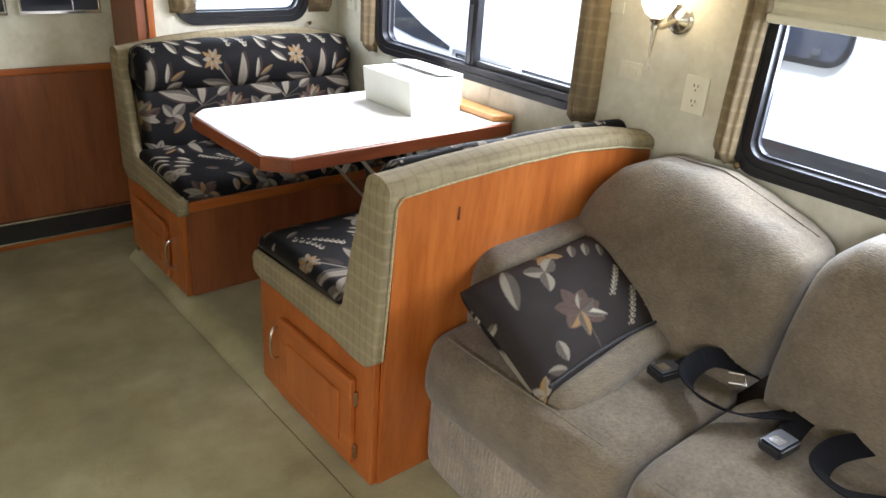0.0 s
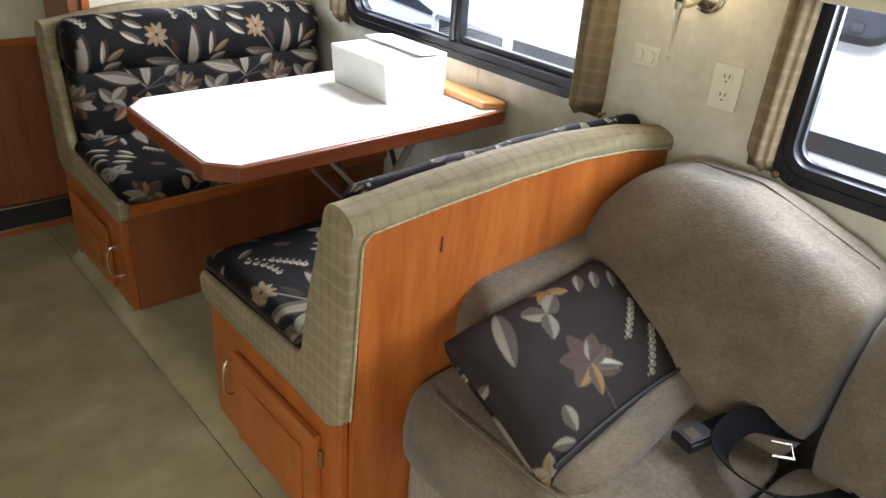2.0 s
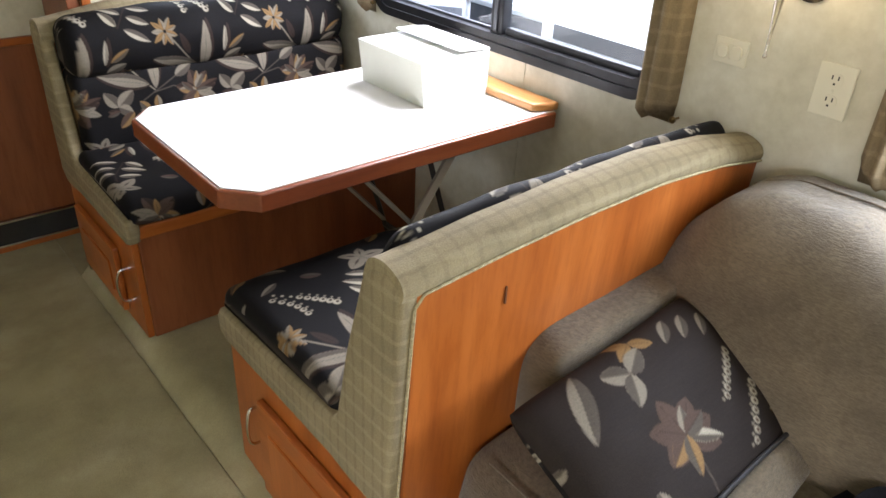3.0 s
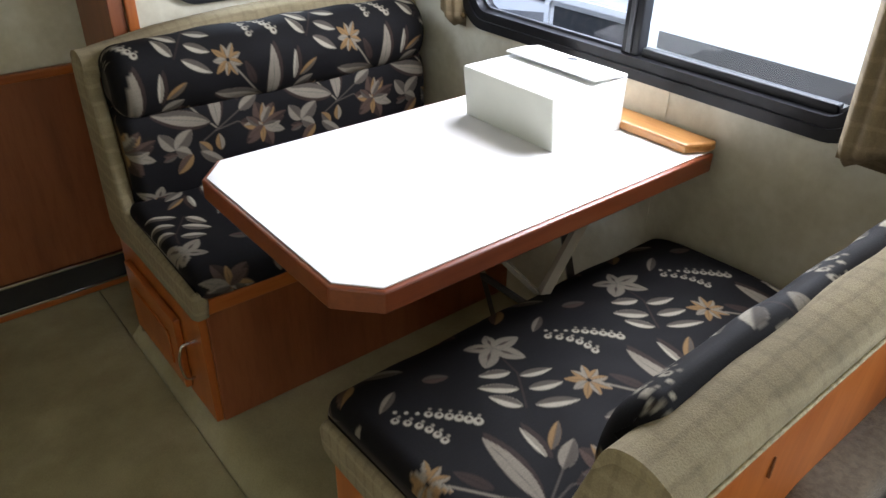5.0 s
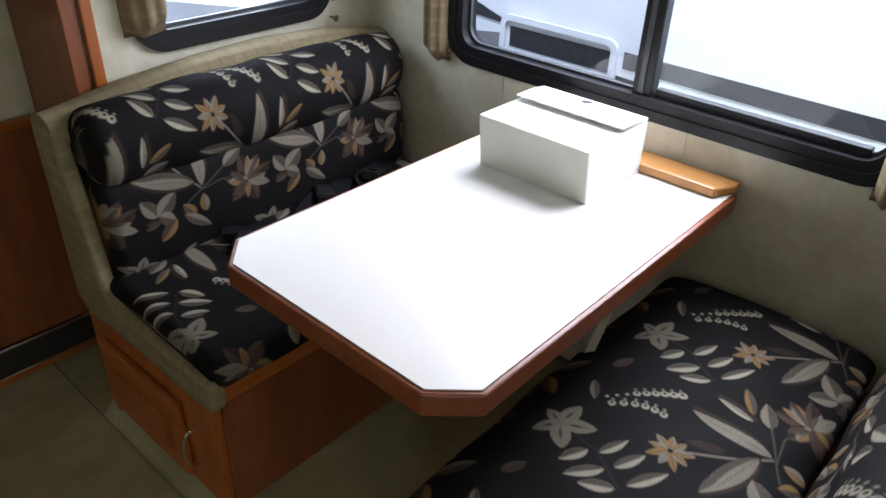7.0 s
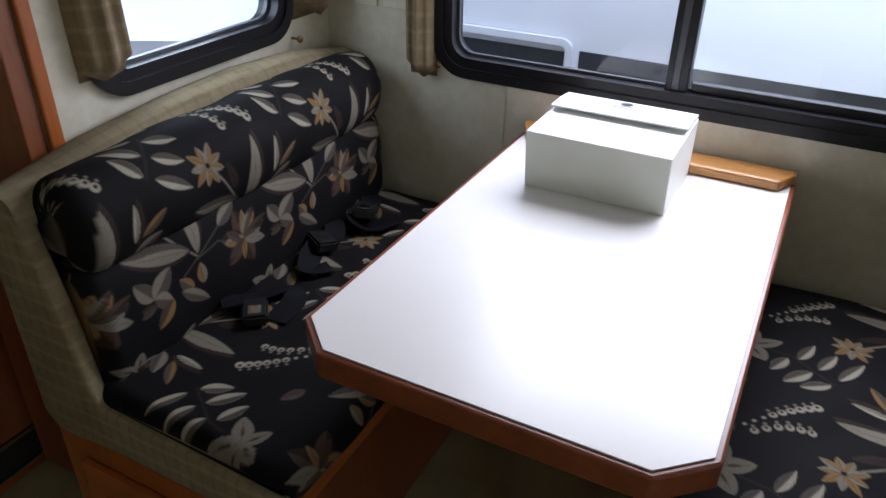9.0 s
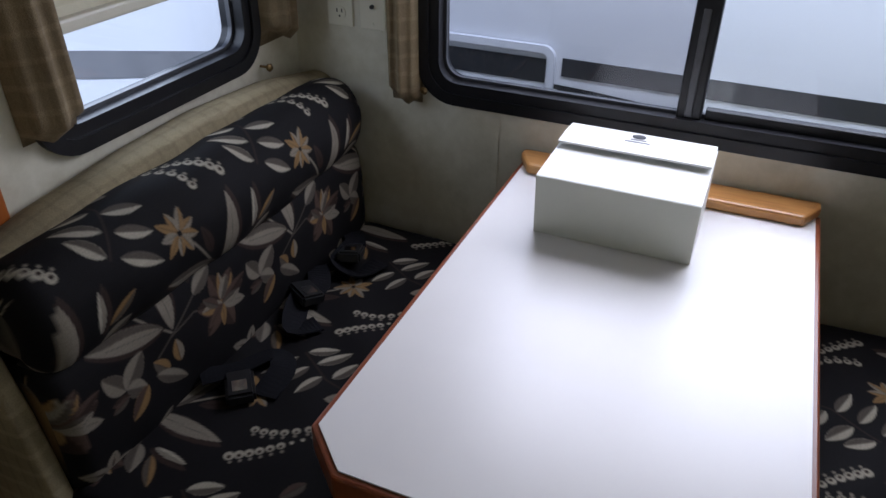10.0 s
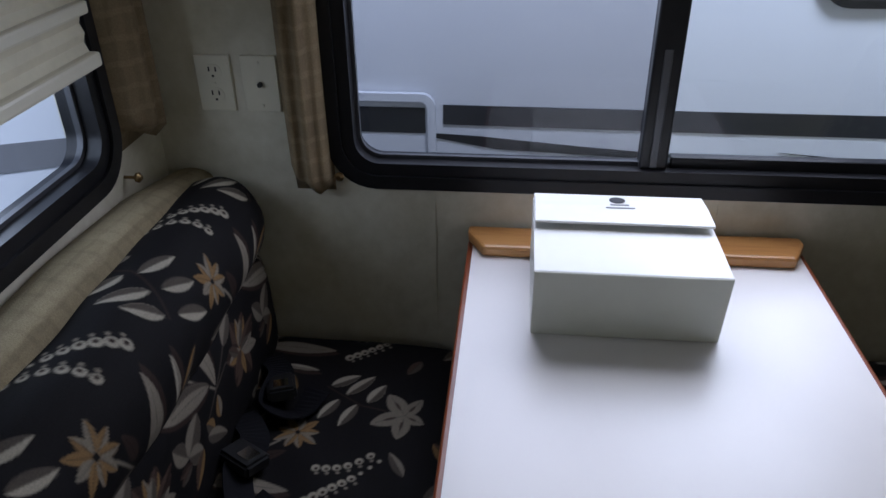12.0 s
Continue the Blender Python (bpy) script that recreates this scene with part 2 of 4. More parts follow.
def prism(points, axis, a, b, bevel=0.0, seg=2, bm=None):
    """A polygon swept along an axis. points are the other two coordinates, in axis order."""
    out = bm or bmesh.new()
    k = "xyz".index(axis)

    def place(p, v):
        c = list(p)
        c.insert(k, v)
        return c
    low = [out.verts.new(place(p, a)) for p in points]
    high = [out.verts.new(place(p, b)) for p in points]
    out.faces.new(low)
    out.faces.new(high[::-1])
    made = []
    for i in range(len(points)):
        j = (i + 1) % len(points)
        made.append(out.faces.new((low[i], low[j], high[j], high[i])))
    if bevel:
        bmesh.ops.recalc_face_normals(out, faces=out.faces)
        edges = list({e for v in low + high for e in v.link_edges if e.calc_face_angle(0) > 0.5})
        bmesh.ops.bevel(out, geom=edges, offset=bevel, segments=seg, profile=0.5, affect="EDGES")
    return out


def rounded_rect(cx, cy, w, h, r, n=8):
    pts = []
    for sx, sy, a0 in ((1, 1, 0), (-1, 1, 90), (-1, -1, 180), (1, -1, 270)):
        for i in range(n + 1):
            a = radians(a0 + 90 * i / n)
            pts.append((cx + sx * (w / 2 - r) + r * math.cos(a), cy + sy * (h / 2 - r) + r * math.sin(a)))
    return pts


def ring(outer, inner, axis, a, b, bm=None):
    """A frame between two outlines with the same count of points, from a to b along the axis."""
    out = bm or bmesh.new()
    k = "xyz".index(axis)

    def loop(pts, v):
        made = []
        for p in pts:
            c = list(p)
            c.insert(k, v)
            made.append(out.verts.new(c))
        return made
    rows = [loop(outer, a), loop(outer, b), loop(inner, b), loop(inner, a)]
    n = len(outer)
    for r in range(4):
        for i in range(n):
            j = (i + 1) % n
            out.faces.new((rows[r][i], rows[r][j], rows[(r + 1) % 4][j], rows[(r + 1) % 4][i]))
    return out


def lathe(profile, m, n=24, bm=None):
    """profile: (radius, height) pairs, spun round z and placed by m."""
    out = bm or bmesh.new()
    rows = []
    for r, h in profile:
        rows.append([out.verts.new(m @ Vector((r * math.cos(2 * math.pi * i / n), r * math.sin(2 * math.pi * i / n), h))) for i in range(n)])
    for a, b in zip(rows, rows[1:]):
        for i in range(n):
            out.faces.new((a[i], a[(i + 1) % n], b[(i + 1) % n], b[i]))
    out.faces.new(rows[0][::-1])
    out.faces.new(rows[-1])
    return out


def tube(points, radius, n=8, bm=None, flat=1.0, up=(0, 0, 1)):
    """A round or flattened bar along a line of points."""
    out = bm or bmesh.new()
    pts = [Vector(p) for p in points]
    rows = []
    for i, p in enumerate(pts):
        d = (pts[min(i + 1, len(pts) - 1)] - pts[max(i - 1, 0)]).normalized()
        side = d.cross(Vector(up))
        if side.length < 1e-4:
            side = d.cross(Vector((1, 0, 0)))
        side.normalize()
        top = side.cross(d).normalized()
        rows.append([out.verts.new(p + side * radius * math.cos(2 * math.pi * k / n) + top * radius * flat * math.sin(2 * math.pi * k / n)) for k in range(n)])
    for a, b in zip(rows, rows[1:]):
        for i in range(n):
            out.faces.new((a[i], a[(i + 1) % n], b[(i + 1) % n], b[i]))
    out.faces.new(rows[0][::-1])
    out.faces.new(rows[-1])
    return out


def curve_points(ctrl, n):
    """A smooth line (Catmull-Rom) through control points."""
    c = [Vector(p) for p in ctrl]
    c = [2 * c[0] - c[1]] + c + [2 * c[-1] - c[-2]]
    out = []
    spans = len(c) - 3
    for i in range(n + 1):
        f = min(i / n * spans, spans - 1e-6)
        k, t = int(f), f - int(f)
        p0, p1, p2, p3 = c[k:k + 4]
        out.append(0.5 * ((2 * p1) + (p2 - p0) * t + (2 * p0 - 5 * p1 + 4 * p2 - p3) * t * t + (3 * p1 - p0 - 3 * p2 + p3) * t ** 3))
    return out


def lerp_table(x, table):
    xs, ys = zip(*table)
    return float(np.interp(x, xs, ys))


# ---- the floral print ----
TILE_U, TILE_V = 0.357, 0.47
GROUND = (0.0082, 0.0074, 0.0082)
PALE, GREY, GOLD, CREAM, BROWN = (0.218, 0.190, 0.148), (0.084, 0.070, 0.056), (0.23, 0.140, 0.058), (0.38, 0.345, 0.270), (0.034, 0.022, 0.018)

RUSSET = (0.078, 0.050, 0.038)


def motifs():
    """Leaves (root, tip, half-width, two half colours) and dots of one repeat, in metres from the daisy."""
    leaves, dots, stems = [], [], []

    def leaf(u0, v0, u1, v1, wide, ca=PALE, cb=GREY):
        ln = math.hypot(u1 - u0, v1 - v0)
        leaves.append((u0, v0, (u1 - u0) / ln, (v1 - v0) / ln, ln, wide, ca, cb))

    def stem(u0, v0, u1, v1, c=GREY, w=0.0015):
        stems.append((u0, v0, u1, v1, w, c))
    # dark shadows that lie behind leaves and blooms
    leaf(0.116, -0.132, 0.132, 0.024, 0.0215, BROWN, BROWN)
    leaf(0.100, -0.120, -0.046, -0.077, 0.0245, BROWN, BROWN)
    leaf(0.070, -0.072, 0.042, -0.008, 0.0105, BROWN, BROWN)
    leaf(0.182, -0.082, 0.196, 0.004, 0.0105, BROWN, BROWN)
    for a in (10, 55, 100, 160, 215, 290):
        leaf(0.240, -0.159, 0.240 + 0.066 * math.cos(radians(a)), -0.159 + 0.066 * math.sin(radians(a)), 0.019, RUSSET, BROWN)
    # daisy, its stem and the two broad leaves at the joint
    stem(0.020, -0.025, 0.070, -0.090, PALE, 0.0021)
    stem(0.070, -0.090, 0.113, -0.137, PALE, 0.0019)
    for k in range(9):
        a = radians(18 + 40 * k)
        r = 0.043 if k % 2 else 0.037
        leaf(0.004 * math.cos(a), 0.004 * math.sin(a), r * math.cos(a), r * math.sin(a), 0.0074, (GOLD, PALE, GOLD)[k % 3], GOLD if k % 2 else PALE)
    leaf(0.116, -0.132, 0.123, 0.016, 0.0165, PALE, PALE)
    leaf(0.098, -0.117, -0.043, -0.073, 0.0190, PALE, GREY)
    leaf(0.094, -0.116, -0.030, -0.084, 0.0100, PALE, PALE)
    # joint, its upright shoot with three small leaves
    stem(0.109, -0.143, 0.182, -0.105)
    stem(0.109, -0.143, 0.073, -0.164)
    leaf(0.181, -0.105, 0.236, -0.076, 0.0150, PALE, GREY)
    leaf(0.193, -0.069, 0.246, -0.032, 0.0098, GOLD, GREY)
    leaf(0.177, -0.075, 0.186, -0.004, 0.0070, CREAM, PALE)
    # maple-leaved lily on a curved stem
    stem(0.109, -0.143, 0.170, -0.133)
    stem(0.170, -0.133, 0.226, -0.153)
    for u, v, w, ca, cb in ((0.249, -0.100, 0.0095, GOLD, PALE), (0.278, -0.114, 0.0100, RUSSET, GOLD), (0.312, -0.133, 0.0120, RUSSET, BROWN), (0.303, -0.186, 0.0130, PALE, PALE),
                            (0.186, -0.148, 0.0120, GOLD, PALE), (0.234, -0.206, 0.0085, GOLD, GOLD), (0.192, -0.184, 0.0100, RUSSET, RUSSET), (0.290, -0.160, 0.0085, GREY, PALE)):
        leaf(0.240, -0.159, u, v, w, ca, cb)
    leaf(0.262, -0.172, 0.292, -0.158, 0.0060, PALE, PALE)
    # trefoil with two dark buds and a gold leaf
    for u, v, w in ((-0.037, -0.123, 0.0175), (0.048, -0.127, 0.0205), (0.038, -0.192, 0.0160)):
        leaf(-0.001, -0.171, u, v, w, PALE, GREY)
    leaf(0.002, -0.183, -0.034, -0.180, 0.0075, RUSSET, BROWN)
    leaf(0.000, -0.184, -0.036, -0.194, 0.0075, GREY, RUSSET)
    leaf(0.040, -0.192, -0.006, -0.234, 0.0150, GOLD, RUSSET)
    leaf(0.115, -0.197, 0.116, -0.153, 0.0120, GOLD, PALE)
    leaf(0.090, -0.198, 0.062, -0.164, 0.0130, GREY, GOLD)
    leaf(0.061, -0.189, 0.124, -0.238, 0.0130, PALE, GREY)
    # five-petalled flower above six narrow leaves on a thin stem
    stem(-0.070, 0.145, -0.078, 0.098, BROWN)
    stem(-0.078, 0.098, -0.129, 0.022, BROWN)
    for u, v, w in ((-0.005, 0.172, 0.0160), (-0.035, 0.120, 0.0165), (-0.115, 0.142, 0.0185), (-0.112, 0.205, 0.0120), (-0.051, 0.214, 0.0130)):
        leaf(-0.066, 0.178, u, v, w, PALE, PALE)
        leaf(-0.066 + 0.25 * (u + 0.066), 0.178 + 0.25 * (v - 0.178), -0.066 + 0.62 * (u + 0.066), 0.178 + 0.62 * (v - 0.178), 0.0028, GREY, RUSSET)
    for u0, v0, u1, v1 in ((-0.087, 0.107, -0.140, 0.132), (-0.108, 0.063, -0.163, 0.108), (-0.131, 0.029, -0.163, 0.079)):
        leaf(u0, v0, u1, v1, 0.0125, CREAM, GREY)
    for u0, v0, u1, v1 in ((-0.081, 0.089, -0.025, 0.065), (-0.094, 0.053, -0.038, 0.025), (-0.112, 0.018, -0.046, -0.021)):
        leaf(u0, v0, u1, v1, 0.0115, GREY, CREAM)
    # berries on two arms, small ones at the ends
    for k in range(9):
        f = k / 8
        a, b = 0.050 + 0.092 * f + 0.006 * math.sin(3.1 * f), 0.152 - 0.105 * f
        dots.append((a, b, 0.0036 if k < 3 else 0.0062 + 0.0026 * f, CREAM))
        if k >= 3:
            dots.append((a + 0.0016, b + 0.0010, 0.0030 + 0.0008 * f, BROWN))
            dots.append((a + 0.010, b + 0.009, 0.0030, PALE))
    for k in range(6):
        f = k / 5
        a, b = 0.038 + 0.036 * f + 0.010 * math.sin(3.1 * f), 0.135 - 0.085 * f
        dots.append((a, b, 0.0072, CREAM))
        dots.append((a + 0.0016, b + 0.0010, 0.0032, BROWN))
        dots.append((a + 0.011, b + 0.004, 0.0032, PALE))
    # small pale leaf and bud at the top of the repeat
    leaf(0.080, 0.196, 0.029, 0.165, 0.0095, GREY, PALE)
    leaf(0.135, 0.190, 0.178, 0.168, 0.0110, GREY, RUSSET)
    leaf(-0.120, -0.150, -0.092, -0.112, 0.0110, PALE, GREY)
    leaf(-0.128, -0.158, -0.160, -0.128, 0.0095, GREY, RUSSET)
    return leaves, dots, stems


PRINT = motifs()


def pillow_motifs():
    """The stretch of the print that lies on the throw pillow, in metres from its middle."""
    leaves, dots, stems = [], [], []

    def at(a, b):
        return (a - 0.5) * 0.475 - 0.012, (0.5 - b) * 0.365 - 0.026

    def leaf(a, b, ang, length, wide, ca=PALE, cb=GREY):
        u, v = at(a, b)
        leaves.append((u, v, math.cos(radians(ang)), math.sin(radians(ang)), length, wide, ca, cb))
    for ang in (0, 40, 95, 150, 200, 320):
        leaf(0.474, 0.50, ang, 0.068, 0.022, RUSSET, RUSSET)
    for a, b in ((0.78, 0.03), (0.87, 0.06), (0.97, 0.10)):
        leaf(a, b, 222, 0.060, 0.0115, GREY, PALE)
    for ang in (150, 205, 330):
        leaf(0.56, 0.03, ang, 0.048, 0.0125, GOLD, GOLD)
    for ang in (30, 157, 238):
        leaf(0.463, 0.155, ang, 0.060, 0.019, PALE, GREY)
    leaf(0.27, 0.0, 246, 0.125, 0.0215, GREY, PALE)
    leaf(0.03, 0.30, 200, 0.04, 0.012, PALE, GREY)
    for ang, length, wide, ca, cb in ((54, 0.050, 0.011, PALE, GREY), (-30, 0.075, 0.012, CREAM, GREY), (204, 0.062, 0.016, GOLD, RUSSET), (250, 0.066, 0.015, GOLD, GREY), (143, 0.060, 0.018, RUSSET, RUSSET), (12, 0.062, 0.016, RUSSET, GREY)):
        leaf(0.474, 0.50, ang, length, wide, ca, cb)
    u0, v0 = at(0.474, 0.52)
    stems.append((u0, v0, u0 - 0.012, v0 - 0.09, 0.0015, GREY))
    for k in range(7):
        f = k / 6
        for a, b in ((0.92 - 0.17 * f, 0.33 + 0.16 * f), (0.91 - 0.18 * f, 0.52 + 0.20 * f)):
            u, v = at(a, b)
            dots.append((u, v, 0.0085 - 0.002 * f, CREAM))
            dots.append((u + 0.001, v - 0.001, 0.0036, RUSSET))
            dots.append((u - 0.014, v - 0.001, 0.0034, PALE))
    for ang in (120, 165, 210, 255):
        leaf(1.0, 0.70, ang, 0.052, 0.0105, GOLD, PALE)
    leaf(0.24, 0.60, 262, 0.050, 0.016, PALE, GREY)
    leaf(0.20, 0.78, 160, 0.050, 0.013, GREY, PALE)
    for ang in (60, 130, 200):
        leaf(0.03, 0.85, ang, 0.045, 0.013, GOLD, PALE)
    leaf(0.62, 0.90, 30, 0.060, 0.013, RUSSET, GREY)
    return leaves, dots, stems


PILLOW_PRINT = pillow_motifs()


def floral(u, v, print_set=PRINT, repeat=(TILE_U, TILE_V), ground=GROUND):
    """The colours of the print at cloth coordinates u, v in metres (arrays); motif edges blend over about 2 mm."""
    col = np.empty(u.shape + (3,), np.float32)
    col[:] = ground
    soft = 0.0024

    def wrapped(du, dv):
        return (du + repeat[0] / 2) % repeat[0] - repeat[0] / 2, (dv + repeat[1] / 2) % repeat[1] - repeat[1] / 2

    def put(depth, c):
        near = depth > -soft / 2
        a = np.clip(depth[near] / soft + 0.5, 0, 1)[:, None]
        col[near] = col[near] * (1 - a) + np.array(c, np.float32) * a
    leaves, dots, stems = print_set
    for u0, v0, u1, v1, w, c in stems:
        mu, mv = (u0 + u1) / 2, (v0 + v1) / 2
        du, dv = wrapped(u - mu, v - mv)
        hx, hy = (u1 - u0) / 2, (v1 - v0) / 2
        ln = math.hypot(hx, hy)
        t = (du * hx + dv * hy) / ln
        q = np.abs(-du * hy + dv * hx) / ln
        put(np.minimum(ln - np.abs(t), w - q), c)
    for u0, v0, cx, sy, length, wide, ca, cb in leaves:
        du, dv = wrapped(u - (u0 + cx * length / 2), v - (v0 + sy * length / 2))
        t = (du * cx + dv * sy) / length + 0.5
        q = -du * sy + dv * cx
        edge = wide * np.clip(4 * t * (1 - t), 0, 1) ** 0.8 * (1.15 - 0.35 * t)
        inside = np.where((t > 0) & (t < 1), edge - np.abs(q), -1.0)
        put(inside, ca)
        put(np.minimum(inside, -q), cb)
        put(np.where(t < 0.85, np.minimum(inside, 0.0006 - np.abs(q)), -1.0), tuple(0.5 * x for x in ca))
    for u0, v0, r, c in dots:
        du, dv = wrapped(u - u0, v - v0)
        put(r - np.hypot(du, dv), c)
    return col


def cloth_grid(name, rows, uv, mat, parent, label="", closed=True, prints=(PRINT, (TILE_U, TILE_V))):
    """A padded cover from a grid of places (n, m, 3) and its cloth coordinates (n, m, 2); closed joins the last column to the first."""
    n, m = rows.shape[:2]
    co = rows.reshape(-1, 3)
    i = np.arange(n - 1)[:, None]
    j = np.arange(m if closed else m - 1)[None, :]
    k = (j + 1) % m
    quads = np.stack(np.broadcast_arrays(i * m + j, i * m + k, (i + 1) * m + k, (i + 1) * m + j), -1).reshape(-1, 4)
    me = bpy.data.meshes.new(name)
    faces = quads.tolist()
    if closed:
        faces += [list(range(m))[::-1], list(range((n - 1) * m, n * m))]
    me.from_pydata(co.tolist(), [], faces)
    colours = np.ones((n * m, 4), np.float32)
    colours[:, :3] = floral(uv[..., 0].ravel(), uv[..., 1].ravel(), *prints)
    at = me.color_attributes.new("print", "FLOAT_COLOR", "POINT")
    at.data.foreach_set("color", colours.ravel())
    me.materials.append(mat)
    me.polygons.foreach_set("use_smooth", [True] * len(me.polygons))
    bm = bmesh.new()
    bm.from_mesh(me)
    bmesh.ops.recalc_face_normals(bm, faces=bm.faces)
    bm.to_mesh(me)
    bm.free()
    ob = new(name, me)
    ob.parent = parent
    if label:
        tagged(ob, label)
    return ob


def swept_cushion(name, ctrl, x0, x1, parent, ref, su, u0, sv, step=0.0026, end=0.03, crown=0.0, sag=0.004, label=""):
    """A cushion with a closed outline ctrl (y, z) swept along x, rounded at both ends.
    ref: (y, z, v), a place on the outline and its cloth coordinate; su, sv: which way the cloth runs; u0: the x of its daisies."""
    loop = curve_points([(*p, 0) for p in ctrl] + [(*ctrl[0], 0)], 400)
    P = np.array([(p.x, p.y) for p in loop])
    seg = np.hypot(*np.diff(P, axis=0).T)
    arc = np.concatenate([[0], np.cumsum(seg)])
    m = int(arc[-1] / step)
    sa = np.arange(m) * arc[-1] / m
    py, pz = np.interp(sa, arc, P[:, 0]), np.interp(sa, arc, P[:, 1])
    cy, cz = (py.min() + py.max()) / 2, (pz.min() + pz.max()) / 2
    xs = np.concatenate([x0 + end * (1 - np.cos(np.linspace(0, math.pi / 2, 9)))[:-1], np.arange(x0 + end, x1 - end, step), (x1 - end + end * np.sin(np.linspace(0, math.pi / 2, 9)))])
    f = np.ones(len(xs))
    d = np.minimum(xs - x0, x1 - xs)
    near = d < end
    inset = np.zeros(len(xs))
    inset[near] = end - np.sqrt(np.maximum(0, end ** 2 - (end - d[near]) ** 2))
    half = min(py.max() - py.min(), pz.max() - pz.min()) / 2
    rows = np.empty((len(xs), m, 3))
    ny, nz = np.gradient(np.concatenate([pz, pz[:1]]))[:-1], -np.gradient(np.concatenate([py, py[:1]]))[:-1]
    ln = np.hypot(ny, nz) + 1e-9
    ny, nz = ny / ln, nz / ln
    out = np.sign(np.sum(ny * (py - cy) + nz * (pz - cz)))
    ny, nz = ny * out, nz * out
    for i, x in enumerate(xs):
        t = (x - x0) / (x1 - x0)
        puff = crown * math.sin(math.pi * t) - min(inset[i], half * 0.9)
        wob = sag * np.sin(23.0 * x + 9.0 * sa) * np.sin(math.pi * t) * np.sin(31 * sa + 1.3 * math.sin(11 * x))
        rows[i, :, 0] = x
        rows[i, :, 1] = py + ny * (puff + wob)
        rows[i, :, 2] = pz + nz * (puff + wob)
    uv = np.empty((len(xs), m, 2))
    at = sa[np.argmin((py - ref[0]) ** 2 + (pz - ref[1]) ** 2)]
    uv[..., 0], uv[..., 1] = su * (xs[:, None] - u0), (ref[2] + sv * (sa - at))[None, :]
    return cloth_grid(name, rows, uv, FLORAL, parent, label)


# ---- the setting ----
XE, YN, YS, XW, ZC = 2.19, 3.345, -2.2, -1.1, 2.02
YB = 3.66
T = 0.06


def wall(name, axis, at, thick, a0, a1, z0, z1, holes=()):
    """A wall across an axis from at to at + thick, with rectangular openings (a0, a1, z0, z1)."""
    bm = bmesh.new()
    ca = sorted({a0, a1, *[h[0] for h in holes], *[h[1] for h in holes]})
    cz = sorted({z0, z1, *[h[2] for h in holes], *[h[3] for h in holes]})
    lo, hi = sorted((at, at + thick))
    for p, q in zip(ca, ca[1:]):
        for r, s in zip(cz, cz[1:]):
            if any(h[0] <= (p + q) / 2 <= h[1] and h[2] <= (r + s) / 2 <= h[3] for h in holes):
                continue
            if axis == "x":
                box(lo, hi, p, q, r, s, bm=bm)
            else:
                box(p, q, lo, hi, r, s, bm=bm)
    return tagged(part(name, bm, WALL), kind="structure")


W1 = (1.885, 3.030, 0.845, 1.720)   # outer frame of the dinette window: y, y, z, z
W2 = (0.215, 1.372, 0.825, 1.700)   # window behind the sofa
W3 = (1.455, 2.040, 0.925, 1.600)   # window of the end wall: x, x, z, z
FR = 0.048


def opening(w):
    return (w[0] + FR - 0.012, w[1] - FR + 0.012, w[2] + FR - 0.012, w[3] - FR + 0.012)


wall("wall_east", "x", XE, T, YS, YN + T, -0.05, ZC, [opening(W1), opening(W2)])
wall("wall_north", "y", YN, T, 1.352, XE, -0.05, ZC, [opening(W3)])
tagged(part("wall_bulkhead", box(XW, 1.352, YB, YB + T, -0.05, ZC), WALL), "mottled cream bulkhead wall above wood wainscot", kind="structure")
tagged(part("wall_return", box(1.352, 1.40, YN + T, YB + T, -0.05, ZC), WALL), kind="structure")
wall("wall_west", "x", XW, -T, YS, YB + T, -0.05, ZC, [(-0.9, 0.5, 0.92, 1.68)])
wall("wall_south", "y", YS, -T, XW - T, XE + T, -0.05, ZC, [(-0.7, 0.9, 0.9, 1.7)])
tagged(part("ceiling", box(XW - T, XE + T, YS - T, YB + T, ZC, ZC + 0.05), CEILING), kind="structure")


def carpet(name, x0, x1, y0, y1, z, lip, rise=0.0):
    """A carpet sheet, slightly uneven; lip rounds its eastern edge into a seam; rise lifts its northern end."""
    nx, ny = max(2, int((x1 - x0) / 0.03)), max(2, int((y1 - y0) / 0.03))
    bm = bmesh.new()
    grid = []
    for i in range(nx + 1):
        x = x0 + (x1 - x0) * i / nx
        row = []
        for j in range(ny + 1):
            y = y0 + (y1 - y0) * j / ny
            h = z + 0.0012 * noise.noise((x * 6, y * 6, 1.0)) + lip * math.exp(-((x1 - x - 0.02) / 0.012) ** 2)
            f = min(1.0, max(0.0, (y - 1.95) / 0.75))
            h += rise * f * f * (3 - 2 * f) * min(1.0, max(0.0, (x - x0 - 0.001) / 0.05))
            row.append(bm.verts.new((x, y, h)))
        grid.append(row)
    for i in range(nx):
        for j in range(ny):
            bm.faces.new((grid[i][j], grid[i + 1][j], grid[i + 1][j + 1], grid[i][j + 1]))
    edge = [e for e in bm.edges if e.is_boundary]
    low = bmesh.ops.extrude_edge_only(bm, edges=edge)["geom"]
    for v in low:
        if isinstance(v, bmesh.types.BMVert):
            v.co.z = -0.05
    return tagged(smooth(part(name, bm, CARPET), 60), kind="structure")


carpet("floor", XW, 1.180, YS, YB, 0.0, 0.004)
carpet("floor_slide_out", 1.183, XE, YS, YN - 0.0005, -0.002, 0.0, 0.058)
carpet("floor_corner", 1.183, 1.352, YN, YB, -0.002, 0.0)
tagged(part("floor_base", box(XW - T, XE + T, YS - T, YB + T, -0.12, -0.05), BEIGE_METAL), kind="structure")


